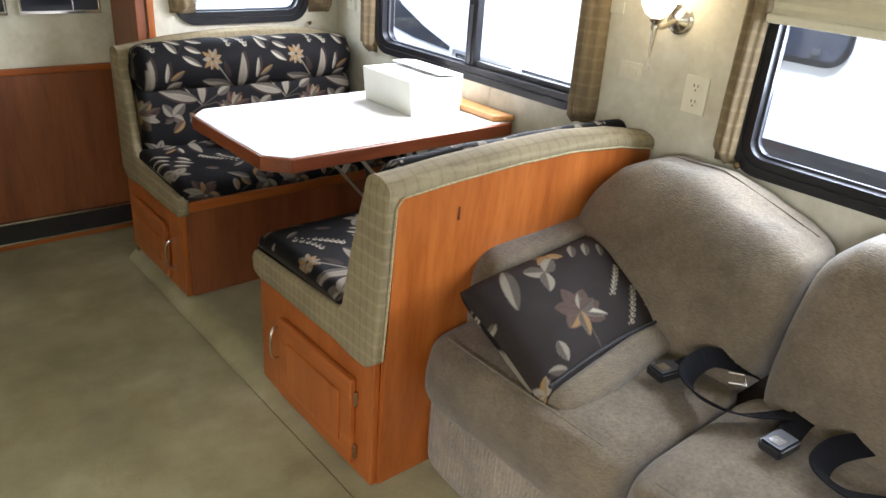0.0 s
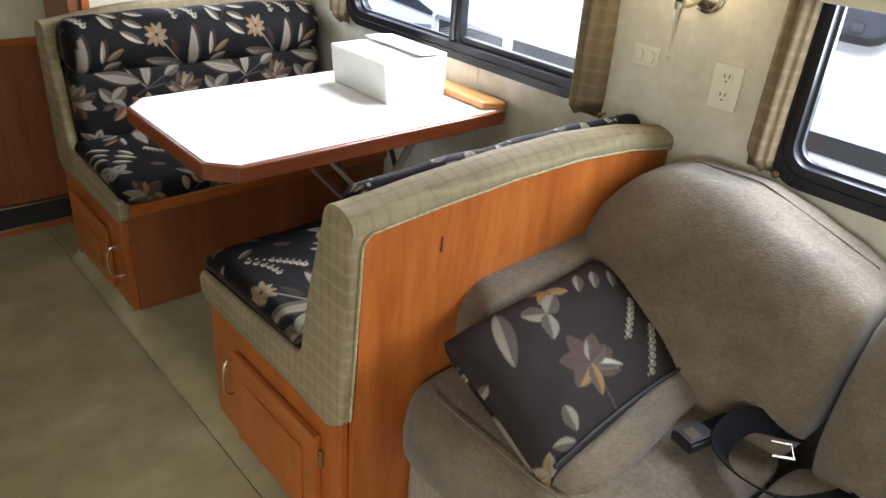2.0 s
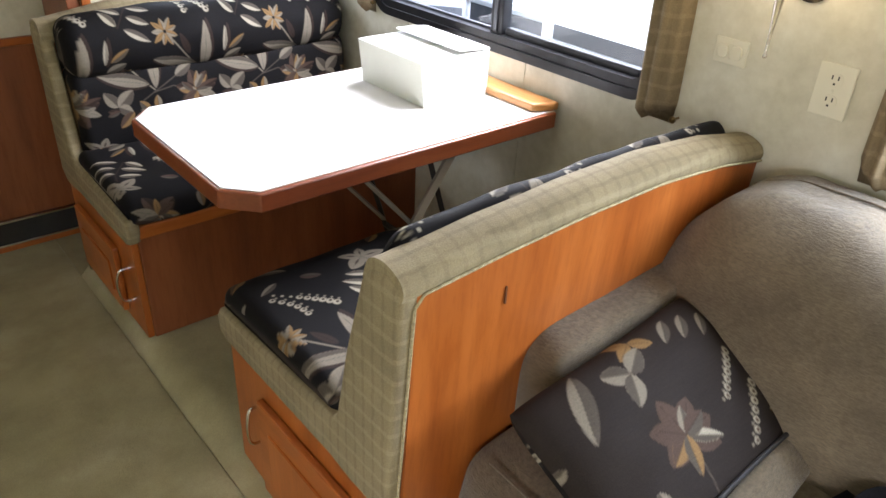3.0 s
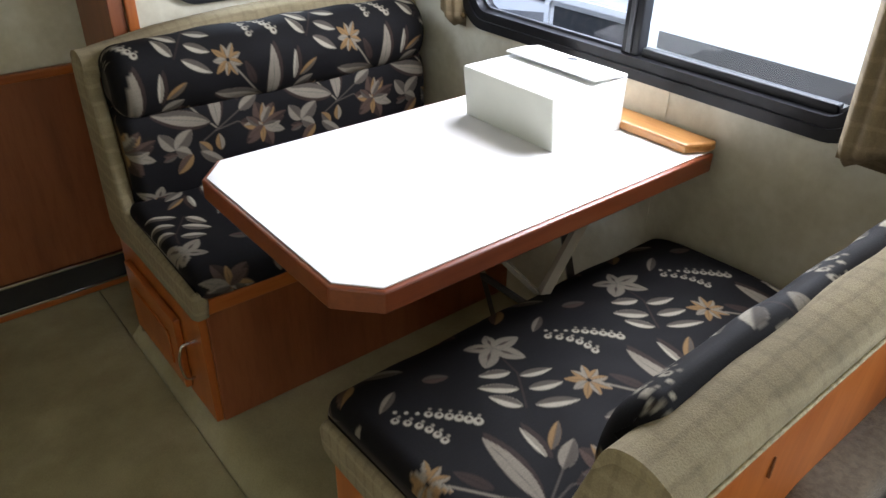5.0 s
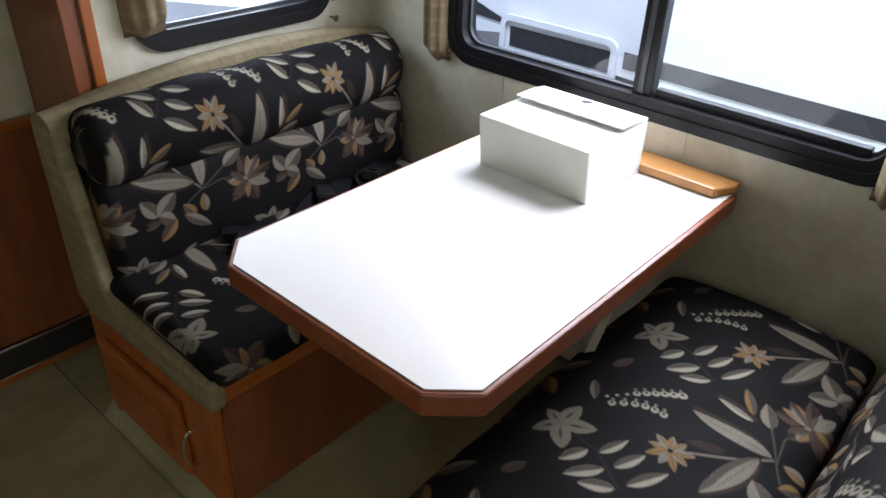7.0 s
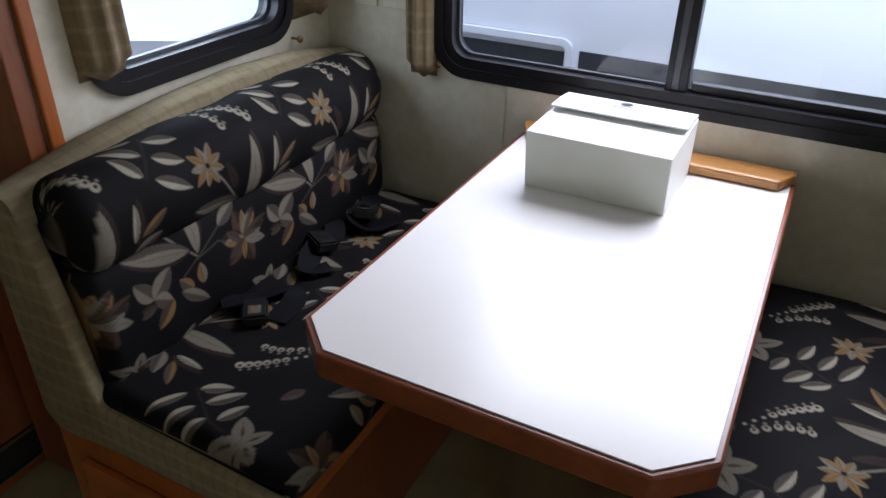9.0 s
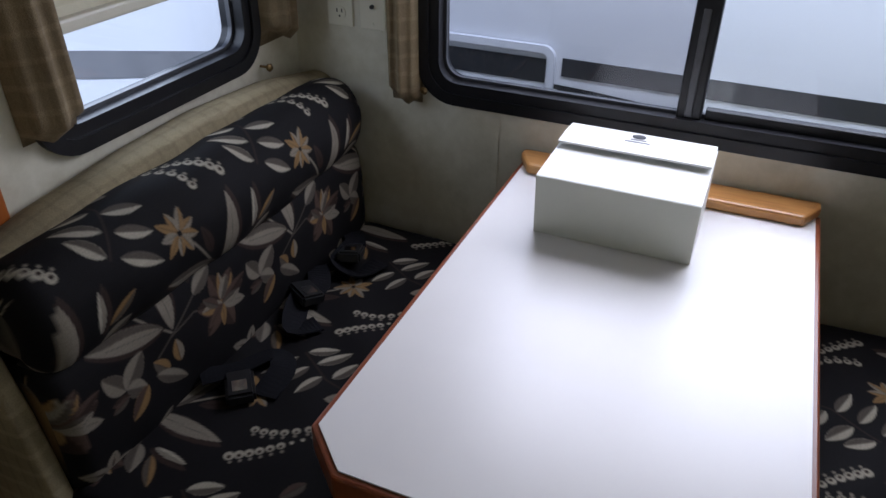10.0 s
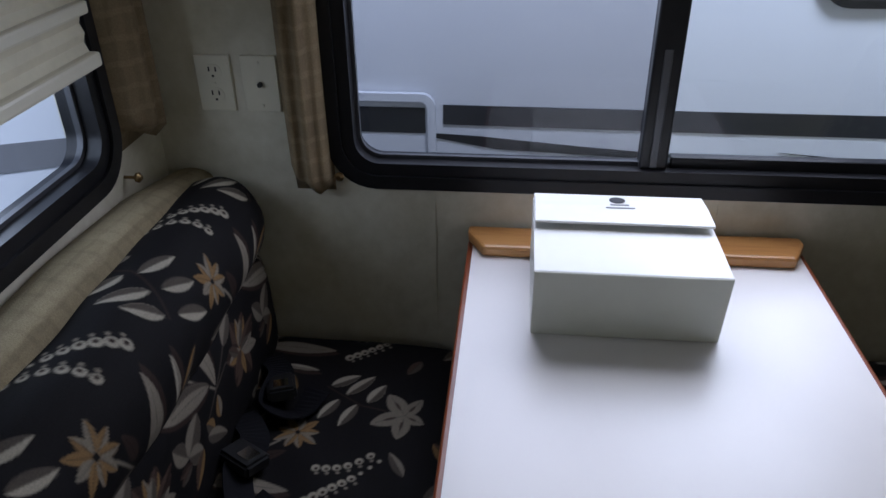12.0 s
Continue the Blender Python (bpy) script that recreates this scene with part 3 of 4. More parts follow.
def window(name, axis, at, w, split, label, inward):
    """A black-framed window with rounded corners; split: place of the upright meeting rail, or None."""
    root = tagged(thing(name, label, "window"), kind="structure")
    ca, cz, wa, hz = (w[0] + w[1]) / 2, (w[2] + w[3]) / 2, w[1] - w[0], w[3] - w[2]
    s = inward
    outer, mid = rounded_rect(ca, cz, wa, hz, 0.085), rounded_rect(ca, cz, wa - 0.05, hz - 0.05, 0.065)
    inner, lip = rounded_rect(ca, cz, wa - 2 * FR, hz - 2 * FR, 0.045), rounded_rect(ca, cz, wa - 2 * FR - 0.014, hz - 2 * FR - 0.014, 0.04)
    smooth(part("frame", ring(outer, mid, axis, at + s * 0.014, at + s * 0.001), BLACK, root))
    smooth(part("inner_frame", ring(mid, inner, axis, at + s * 0.008, at - s * 0.05), BLACK, root))
    smooth(part("glazing_bead", ring(inner, lip, axis, at - s * 0.018, at - s * 0.028), GREY_METAL, root))
    parts = [(w[0] + FR, w[1] - FR)]
    if split:
        parts = [(w[0] + FR, split), (split, w[1] - FR)]
        bm = box(at - s * 0.040, at - s * 0.004, split - 0.024, split + 0.024, w[2] + FR - 0.01, w[3] - FR + 0.01, 0.004) if axis == "x" else bmesh.new()
        part("meeting_rail", bm, BLACK, root)
        part("rail_channel", box(at - s * 0.003, at + s * 0.001, split - 0.006, split + 0.008, w[2] + FR + 0.004, w[2] + 0.26, 0.002), GREY_METAL, root)
        part("sliding_track", box(at - s * 0.034, at - s * 0.012, w[0] + FR + 0.03, split - 0.03, w[2] + FR - 0.006, w[2] + FR + 0.020, 0.003), BLACK, root)
    for a, b in parts:
        h0, h1 = w[2] + FR - 0.006, w[3] - FR + 0.006
        bm = box(at - s * 0.026, at - s * 0.022, a - 0.004, b + 0.004, h0, h1) if axis == "x" else box(a - 0.004, b + 0.004, at - s * 0.026, at - s * 0.022, h0, h1)
        pane = part("pane", bm, SCREENED if split and a == split else GLASS, root)
        pane.visible_shadow = False
    return root


window("window_1", "x", XE, W1, 2.452, "black-framed sliding window with rounded corners over the dinette table", -1)
window("window_2", "x", XE, W2, 0.78, "black-framed window with rounded corners behind the sofa", -1)
window("window_3", "y", YN, W3, None, "small black-framed window with rounded corners in the end wall", -1)

# bulkhead: wainscot, black vent slot, chrome strips, corner post
wains = tagged(thing("wainscot", "dark cherry wainscot panel with a cap rail on the bulkhead", "panelling"), kind="structure")
part("panel", box(XW, 1.345, YB - 0.016, YB - 0.001, 0.125, 0.712), WOOD_DARK_AND_SHADED, wains)
part("cap_rail", box(XW, 1.345, YB - 0.024, YB - 0.001, 0.713, 0.738, 0.005), WOOD_ALONG_X, wains)
part("plinth", box(XW, 1.345, YB - 0.016, YB - 0.001, 0.001, 0.022, 0.003), WOOD_ALONG_X, wains)
vent = thing("floor_vent", "black vent slot edged with chrome strips below the wainscot", "vent")
part("recess", box(XW + 0.01, 1.340, YB - 0.010, YB - 0.001, 0.024, 0.122), DARK_HOLE, vent)
part("upper_strip", box(XW + 0.01, 1.340, YB - 0.022, YB - 0.011, 0.112, 0.121, 0.002), CHROME, vent)
part("lower_strip", box(XW + 0.01, 1.340, YB - 0.022, YB - 0.011, 0.025, 0.033, 0.002), CHROME, vent)
post = tagged(thing("trim_post", "dark cherry corner post at the edge of the slide-out", "trim"), kind="structure")
part("post", box(1.312, 1.350, YN - 0.004, YB - 0.03, 0.02, ZC - 0.002, 0.003), WOOD_DARK_AND_SHADED, post)
part("edge_bead", box(1.351, 1.378, YN - 0.014, YN - 0.001, 0.02, ZC - 0.002, 0.004), WOOD_UP, post)


# ---- dinette booths ----
def booth(name, label, ywall, s, depth, xf, slim, lean, arch, group, foot=0.0):
    """A dinette bench. ywall: its back; s: +1 or -1, the way it faces along y; xf: its aisle end."""
    root = thing(name, label, "dinette bench", group)

    def Y(a):
        return ywall + s * a * depth / 0.62
    x1 = XE - 0.004
    k = depth / 0.62
    lo, hi = sorted((Y(0.02), Y(0.595)))
    base = part("base", box(xf + 0.018, x1, lo, hi, foot, 0.405), WOOD_UP, root)
    # face frame of the aisle end
    part("face_frame", prism([(Y(0.006), foot), (Y(0.605), foot), (Y(0.605), 0.385), (Y(0.006), 0.41)], "x", xf, xf + 0.019, 0.003), WOOD_UP, root)
    # long front under the seat, with its lip
    lo, hi = sorted((Y(0.596), Y(0.612)))
    # far bench front is the same cherry, its shade put into a darker colour
    part("front_panel", box(xf + 0.019, x1, lo, hi, foot, 0.40, 0.003), WOOD_DARK_AND_SHADED if s < 0 else WOOD_UP, root)
    lo, hi = sorted((Y(0.60), Y(0.632)))
    part("front_lip", box(xf + 0.012, x1, lo, hi, 0.392, 0.432, 0.005), WOOD_ALONG_X, root)
    # back panel, arched along the top
    top = [(x1 - (x1 - xf - 0.02) * i / 24, lerp_table((x1 - (x1 - xf - 0.02) * i / 24), arch)) for i in range(25)]
    outline = [(xf + 0.02, foot), (x1, foot)] + top
    a, b = sorted((Y(0.0), Y(0.02)))
    part("back_panel", prism(outline, "y", a, b), WOOD_UP, root, "cherry-stained veneer back panel")
    # padded plaid end, shaped like a seat and a back
    zt = arch[0][1]
    th = 0.88 if slim else 1.0
    end = [(Y(-0.006), 0.395), (Y(0.035), 0.362), (Y(0.10), 0.362), (Y(0.17), 0.372), (Y(0.60), 0.372), (Y(0.632), 0.385), (Y(0.64), 0.43), (Y(0.625), 0.455), (Y(0.19 * th), 0.475), (Y(0.172 * th), 0.50),
           (Y(0.145 * th), 0.66), (Y(0.104 * th), zt - 0.02), (Y(0.080 * th), zt + 0.012), (Y(0.03), zt + 0.020), (Y(-0.006), zt + 0.002)]
    smooth(part("padded_end", prism(end, "x", xf - 0.012, xf + 0.024, 0.010, 3), PLAID, root, "beige plaid tweed padded end"), 50)
    # padded roll along the top of the back
    bm = bmesh.new()
    prof = [(-0.006, -0.012), (-0.009, 0.004), (0.004, 0.022), (0.04, 0.034), (0.075, 0.030), (0.094, 0.012), (0.096, -0.03), (0.022, -0.03)]
    rows = []
    for i in range(41):
        x = xf - 0.008 + (x1 - xf + 0.008) * i / 40
        z = lerp_table(x, arch)
        pts = curve_points([(0, Y(p * th), z + q) for p, q in prof], 20)
        rows.append([bm.verts.new((x, p.y, p.z)) for p in pts])
    for r, q in zip(rows, rows[1:]):
        for i in range(len(r)):
            j = (i + 1) % len(r)
            bm.faces.new((r[i], r[j], q[j], q[i]))
    bm.faces.new(rows[0])
    bm.faces.new(rows[-1][::-1])
    smooth(part("top_roll", bm, PLAID, root, "beige plaid tweed padded top roll"), 60)
    # stitched welt under the roll and down the end
    line = [(x, Y(-0.008), lerp_table(x, arch) - 0.011) for x in np.linspace(x1, xf + 0.03, 30)] + [(xf + 0.014, Y(-0.008), zt - 0.03), (xf + 0.012, Y(-0.008), 0.40)]
    smooth(part("welt", tube(line, 0.0028, 6), WELT, root, "pale stitched welt"), 60)
    # cushions
    front, zs = 0.622, (0.518 if slim else 0.503)
    seat = [(Y(0.17), 0.420), (Y(0.165), 0.500), (Y(0.30), zs + 0.004), (Y(0.50), zs), (Y(0.60), zs - 0.012), (Y(front + 0.012), zs - 0.042), (Y(front), 0.434), (Y(0.45), 0.428)]
    swept_cushion("seat_cushion", seat, xf + 0.002, x1 - 0.01, root, (2.000, 0.505, 0.0) if s > 0 else (3.050, 0.505, 0.0), s, 1.612 if s > 0 else 1.528, 1, crown=0.004, label="dark floral seat cushion")
    zr = zt - 0.845
    if slim:
        low = [(Y(0.04), 0.47), (Y(0.04), 0.72), (Y(0.07), 0.742), (Y(0.114), 0.722), (Y(0.136), 0.62), (Y(0.150), 0.54), (Y(0.12), 0.468)]
        up = [(Y(0.035), 0.735), (Y(0.040), 0.835), (Y(0.070), 0.882), (Y(0.098), 0.880), (Y(0.122), 0.835), (Y(0.126), 0.765), (Y(0.09), 0.728)]
    else:
        low = [(Y(0.06), 0.47), (Y(0.07), 0.72 + zr), (Y(0.13), 0.752 + zr), (Y(0.185), 0.725 + zr), (Y(0.200), 0.62), (Y(0.195), 0.50), (Y(0.15), 0.465)]
        up = [(Y(0.05), 0.735 + zr), (Y(0.06), 0.86 + zr), (Y(0.12), 0.895 + zr), (Y(0.175), 0.885 + zr), (Y(0.212), 0.83 + zr), (Y(0.205), 0.765 + zr), (Y(0.165), 0.728 + zr)]
    swept_cushion("lower_back_cushion", low, xf + 0.026, x1 - 0.030, root, (Y(0.2), 0.62, -0.175 if s < 0 else 0.30), 1, 1.353 if s < 0 else 1.612, -1, crown=0.006, label="dark floral lower back cushion")
    swept_cushion("upper_back_cushion", up, xf + 0.026, x1 - 0.034, root, (Y(0.215), 0.83 + zr, -0.008 if s < 0 else 0.04), 1, 1.514 if s < 0 else 1.612, -1, crown=0.010, end=0.045, label="dark floral rolled upper back cushion")
    # the back leans away from the seat
    for ob in root.children:
        if lean and ob.name.split(".")[0] in ("back_panel", "padded_end", "top_roll", "welt", "lower_back_cushion", "upper_back_cushion"):
            for v in ob.data.vertices:
                v.co.y -= s * lean * max(0.0, v.co.z - 0.36) / 0.49
    # cupboard door in the aisle end
    lo, hi = sorted((Y(0.08), Y(0.46)))
    door = part("door", box(xf - 0.019, xf - 0.001, lo, hi, foot + 0.03, 0.302, 0.004), WOOD_ALONG_Y, root, "raised-panel cherry cupboard door")
    part("raised_panel", box(xf - 0.024, xf - 0.018, lo + 0.05, hi - 0.05, foot + 0.08, 0.242, 0.0045), WOOD_UP, door)
    for z in (0.075, 0.245):
        y = Y(0.080) - s * 0.007
        h = part("hinge", box(xf - 0.012, xf - 0.001, y - 0.006, y + 0.006, z - 0.022, z + 0.022, 0.002), NICKEL, door, "nickel hinge")
    yh = Y(0.497)
    pull = curve_points([(xf - 0.002, yh, 0.248), (xf - 0.020, yh, 0.244), (xf - 0.030, yh - s * 0.004, 0.204), (xf - 0.027, yh, 0.161), (xf - 0.018, yh, 0.144), (xf - 0.002, yh, 0.140)], 24)
    smooth(part("handle", tube(pull, 0.004, 8, up=(0, 1, 0)), CHROME, door, "curved chrome pull"))
    return root


ARCH_NEAR = [(1.25, 0.842), (1.42, 0.856), (1.62, 0.866), (1.82, 0.868), (2.02, 0.852), (2.19, 0.822)]
ARCH_FAR = [(1.22, 0.835), (1.40, 0.864), (1.60, 0.880), (1.78, 0.886), (2.00, 0.872), (2.19, 0.836)]
near_bench = booth("dinette_bench", "cherry dinette bench with dark floral cushions, backing onto the sofa", 1.65, 1, 0.62, 1.24, 0.045, 0.034, ARCH_NEAR, "dinette benches")
booth("dinette_bench", "cherry dinette bench with dark floral cushions under the end window", 3.340, -1, 0.565, 1.212, 0.0, 0.0, ARCH_FAR, "dinette benches", 0.058)

# dark knot in the veneer of the bench back
knot = prism(rounded_rect(1.446, 0.757, 0.0032, 0.034, 0.0015, 4), "y", 1.6168, 1.6225)
part("knot", knot, plain("dark_knot", (0.13, 0.045, 0.014), 0.5, 0, 0.3, 80, 0.1), near_bench, "dark sliver of a knot in the veneer")

# ---- table ----
table = thing("dinette_table", "white laminate dinette table with cherry edging and clipped corners", "table")


def table_outline(g):
    return [(2.170, 2.173 + g), (1.307 + g * 0.4, 2.173 + g), (1.245 + g, 2.240 + g * 0.4), (1.245 + g, 2.708 - g * 0.4), (1.307 + g * 0.4, 2.775 - g), (2.170, 2.775 - g)]


part("edging", prism(table_outline(0), "z", 0.706, 0.7485, 0.004), WOOD_EDGE, table, "cherry edging")
part("tabletop", prism(table_outline(0.010), "z", 0.7486, 0.7510), LAMINATE, table, "white laminate top")
part("wall_ledge", prism([(2.182, 2.178), (2.158, 2.178), (2.105, 2.205), (2.105, 2.745), (2.158, 2.775), (2.182, 2.775)], "z", 0.7515, 0.774, 0.006), OAK, table, "honey oak wall ledge")
for y in (2.30, 2.66):
    leg = part("leg", tube([(1.826, y, 0.704), (1.90, y, 0.47), (2.046, y, 0.004)], 0.014, 4, flat=0.6), DARK_STEEL, table, "dark steel folding leg")
    part("brace", tube([(1.585, y - 0.02, 0.704), (1.76, y - 0.02, 0.505), (1.945, y - 0.02, 0.295)], 0.0145, 4, flat=0.45), BEIGE_METAL, leg, "beige steel brace")
    part("brace", tube([(1.915, y - 0.036, 0.704), (1.84, y - 0.036, 0.60), (1.768, y - 0.036, 0.497)], 0.0165, 4, flat=0.45), BEIGE_METAL, leg, "beige steel brace")
part("stretcher", tube([(1.966, 2.30, 0.26), (1.966, 2.66, 0.26)], 0.010, 6), DARK_STEEL, table)

# ---- card box on the table ----
carton = thing("card_box", "closed white card gift box with a tucked flap on the table", "box", at=(0, 0, 0))
bx0, bx1, by0, by1, bz0, bz1 = 1.873, 2.108, 2.381, 2.661, 0.7515, 0.873
shell = part("body", box(bx0, bx1, by0, by1, bz0, bz1, 0.0015), CARD, carton)
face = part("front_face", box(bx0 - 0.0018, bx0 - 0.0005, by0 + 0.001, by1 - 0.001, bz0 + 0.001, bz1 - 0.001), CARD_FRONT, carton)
# the front leans in slightly towards the table
for ob in (shell, face):
    for v in ob.data.vertices:
        if v.co.z < 0.80 and v.co.x < 1.95:
            v.co.x += 0.014
flap = part("flap", prism([(2.000, bz1 + 0.010), (2.002, bz1 + 0.013), (2.06, bz1 + 0.0125), (2.110, bz1 + 0.007), (2.110, bz1 + 0.001), (2.06, bz1 + 0.006)], "y", by0 + 0.002, by1 - 0.002), CARD, carton, "bowed tucked flap")
# print on the flap, too small to read
part("printed_mark", lathe([(0.0130, 0.0), (0.0130, 0.0006)], pose(2.085, 2.524, bz1 + 0.0105, 0, 6.3, 0), 20), DECAL_BLACK, flap, "round black printed mark")
for k, (x, w) in enumerate(((2.064, 0.030), (2.053, 0.046))):
    part("printed_line", box(x - 0.0016, x + 0.0016, 2.522 - w / 2, 2.522 + w / 2, bz1 + 0.0126 + 0.0003 * k, bz1 + 0.0134 + 0.0003 * k), DECAL_GREY, flap)


# ---- sofa ----
def soft_box(c, h, e=0.28, warp=None, nu=56, nv=36, axes=None):
    """A padded block with rounded sides: centre, half sizes and squareness; warp moves its points."""
    bm = bmesh.new()

    def p(a, k):
        return math.copysign(abs(a) ** k, a)
    rows = []
    for j in range(nv + 1):
        v = -math.pi / 2 + math.pi * j / nv
        row = []
        for i in range(nu):
            u = 2 * math.pi * i / nu
            q = Vector((h[0] * p(math.cos(v), e) * p(math.cos(u), e), h[1] * p(math.cos(v), e) * p(math.sin(u), e), h[2] * p(math.sin(v), e)))
            if warp:
                q = Vector(warp(q))
            if axes:
                q = axes[0] * q.x + axes[1] * q.y + axes[2] * q.z
            row.append(q + Vector(c))
        rows.append(row)
    low, high = bm.verts.new(sum(rows[0], Vector()) / nu), bm.verts.new(sum(rows[-1], Vector()) / nu)
    made = [[bm.verts.new(q) for q in r] for r in rows[1:-1]]
    for i in range(nu):
        k = (i + 1) % nu
        bm.faces.new((low, made[0][k], made[0][i]))
        bm.faces.new((high, made[-1][i], made[-1][k]))
    for a, b in zip(made, made[1:]):
        for i in range(nu):
            k = (i + 1) % nu
            bm.faces.new((a[i], a[k], b[k], b[i]))
    return bm


def fabric_wave(q, seed, amount=0.004):
    n = noise.noise((q.x * 9 + seed, q.y * 9, q.z * 9)) + 0.5 * noise.noise((q.x * 22 + seed, q.y * 22, q.z * 22))
    return amount * n


sofa = thing("sofa", "taupe chenille sofa with loose back cushions against the window wall", "sofa")
part("base", box(1.425, XE - 0.03, 0.20, 1.632, 0.006, 0.36, 0.012), TAUPE, sofa, "taupe upholstered base")


def arm_warp(q):
    return (q.x, q.y, q.z + 0.006 * math.sin(q.x * 9) + fabric_wave(q, 3))


smooth(part("arm", soft_box((1.81, 1.594, 0.43), (0.30, 0.050, 0.216), 0.30, arm_warp), TAUPE, sofa), 80)


def seat_warp(seed):
    def f(q):
        t = q.x / 0.262
        drop = -0.018 * max(0, -t) ** 3
        belly = -0.020 * math.exp(-((q.z + 0.02) / 0.06) ** 2) * max(0, -t)
        return (q.x + belly, q.y, q.z + drop + 0.010 * (1 - (q.y / 0.31) ** 2) * (q.z > 0) + fabric_wave(q, seed))
    return f


def back_warp(seed, y0, tops):
    def f(q):
        z = q.z / 0.235
        top = lerp_table(y0 + q.y, tops) - 0.845
        lean = 0.085 * z
        puff = -0.035 * (1 - (q.y / 0.33) ** 2) * (1 - z * z) * (q.x < 0)
        return (q.x + lean + puff, q.y * (1 - 0.06 * max(0, -z) ** 2), q.z + (top * max(0, z) if z > 0 else 0) + fabric_wave(q, seed, 0.006))
    return f


TOPS = [(0.2, 0.80), (0.35, 0.845), (0.70, 0.862), (0.93, 0.832), (1.0, 0.790), (1.04, 0.768), (1.10, 0.778), (1.20, 0.804), (1.33, 0.842), (1.48, 0.838), (1.56, 0.815), (1.64, 0.745)]
for k, (y0, y1) in enumerate(((1.022, 1.630), (0.395, 1.014))):
    cy, hy = (y0 + y1) / 2, (y1 - y0) / 2
    cushion = smooth(part("seat_cushion", soft_box((1.618, cy, 0.365), (0.262, hy, 0.090), 0.26, seat_warp(k + 5), 72, 40), TAUPE, sofa), 80)
    edge = [(1.399 - 0.010 * math.sin(math.pi * t), y0 + 0.06 + (y1 - y0 - 0.12) * t, 0.452 + 0.008 * math.sin(math.pi * t)) for t in np.linspace(0, 1, 20)]
    smooth(part("seam", tube(edge, 0.0022, 6), TAUPE, cushion), 80)
    low = [(1.357, y0 + 0.06 + (y1 - y0 - 0.12) * t, 0.292) for t in np.linspace(0, 1, 12)]
    smooth(part("seam", tube(low, 0.003, 6), TAUPE, cushion), 80)
    y2, y3 = ((1.008, 1.640), (0.372, 0.998))[k]
    cy, hy = (y2 + y3) / 2, (y3 - y2) / 2
    back = smooth(part("back_cushion", soft_box((1.985, cy, 0.61), (0.125, hy, 0.235), 0.36, back_warp(k + 9, cy, TOPS), 80, 56), TAUPE, sofa), 80)
    line = [(2.098, y2 + 0.05 + (y3 - y2 - 0.12) * t, lerp_table(y2 + 0.05 + (y3 - y2 - 0.12) * t, TOPS) + 0.002 - 0.012 * (2 * t - 1) ** 4) for t in np.linspace(0, 1, 24)]
    smooth(part("piping", tube(line, 0.0026, 6), TAUPE, back), 80)
smooth(part("front_skirt", soft_box((1.43, 0.92, 0.145), (0.026, 0.715, 0.142), 0.22), RIBBED, sofa, "ribbed taupe front skirt"), 80)

# ---- throw pillow leaning on the sofa's arm ----
pillow = thing("throw_pillow", "dark floral throw pillow with a frayed taupe gusset on the sofa", "pillow")
PU, PV, PN = Vector((0.995, 0.03, 0.06)).normalized(), Vector((-0.03, 0.872, 0.489)).normalized(), None
PN = PU.cross(PV).normalized()
PV = PN.cross(PU).normalized()
PC = Vector((1.626, 1.394, 0.540))


def pillow_cover():
    nu, nv = 150, 130
    hu, hv, hn = 0.246, 0.168, 0.060
    rows, uv = [], []
    for face in (1, -1):
        for j in range(nv + 1):
            b = -1 + 2 * j / nv
            b = b if face > 0 else -b
            row, cloth = [], []
            for i in range(nu + 1):
                a = -1 + 2 * i / nu
                ear = 1 - 0.050 * (abs(a) * abs(b)) ** 5 - 0.05 * (1 - abs(a) ** 2) * abs(b) ** 6 - 0.05 * (1 - abs(b) ** 2) * abs(a) ** 6
                puff = (max(0, 1 - abs(a) ** 3.2) * max(0, 1 - abs(b) ** 3.2)) ** 0.42
                w = 0.004 * noise.noise((a * 3, b * 3, face))
                q = PC + PU * (a * hu * ear) + PV * (b * hv * ear) + PN * (face * hn * puff + w * puff)
                row.append(q[:])
                cloth.append((a * hu, b * hv))
            rows.append(row)
            uv.append(cloth)
    R, U = np.array(rows), np.array(uv)
    top = cloth_grid("front_cover", R[:nv + 1], U[:nv + 1], FLORAL, pillow, "dark floral cover", closed=False, prints=(PILLOW_PRINT, (2.0, 2.0), (0.024, 0.018, 0.016)))
    under = cloth_grid("back_cover", R[nv + 1:], U[nv + 1:], FLORAL, pillow, closed=False)
    return top


pillow_cover()


def gusset_warp(q):
    return (q.x, q.y + 0.006 * math.sin(q.x * 14), q.z + 0.012 * (1 - (q.x / 0.18) ** 2) + fabric_wave(q, 17, 0.003))


smooth(part("gusset", soft_box(PC - PV * 0.174 - PN * 0.004, (0.228, 0.042, 0.050), 0.5, gusset_warp, 64, 30, (PU, PV, PN)), TAUPE, pillow, "frayed taupe gusset"), 80)
pipe = [PC + PU * (0.220 * a) - PV * (0.138 - 0.01 * (1 - a * a)) + PN * (0.036 + 0.018 * (1 - a * a)) for a in np.linspace(-1, 1, 24)]
smooth(part("piping", tube(pipe, 0.0045, 8), PIPING, pillow, "black piping"), 80)
rng = random.Random(4)
bm = bmesh.new()
for k in range(26):
    a = -0.95 + 0.5 * rng.random()
    p = PC + PU * (0.205 * a) - PV * 0.192 - PN * (0.02 + 0.02 * rng.random())
    q = p + Vector((rng.uniform(-0.01, 0.01), rng.uniform(-0.016, -0.002), rng.uniform(-0.012, 0.002)))
    tube([p, (p + q) / 2 + Vector((0, 0, 0.002)), q], 0.0007, 4, bm)
part("frayed_threads", bm, SHADE, pillow, "loose pale threads")


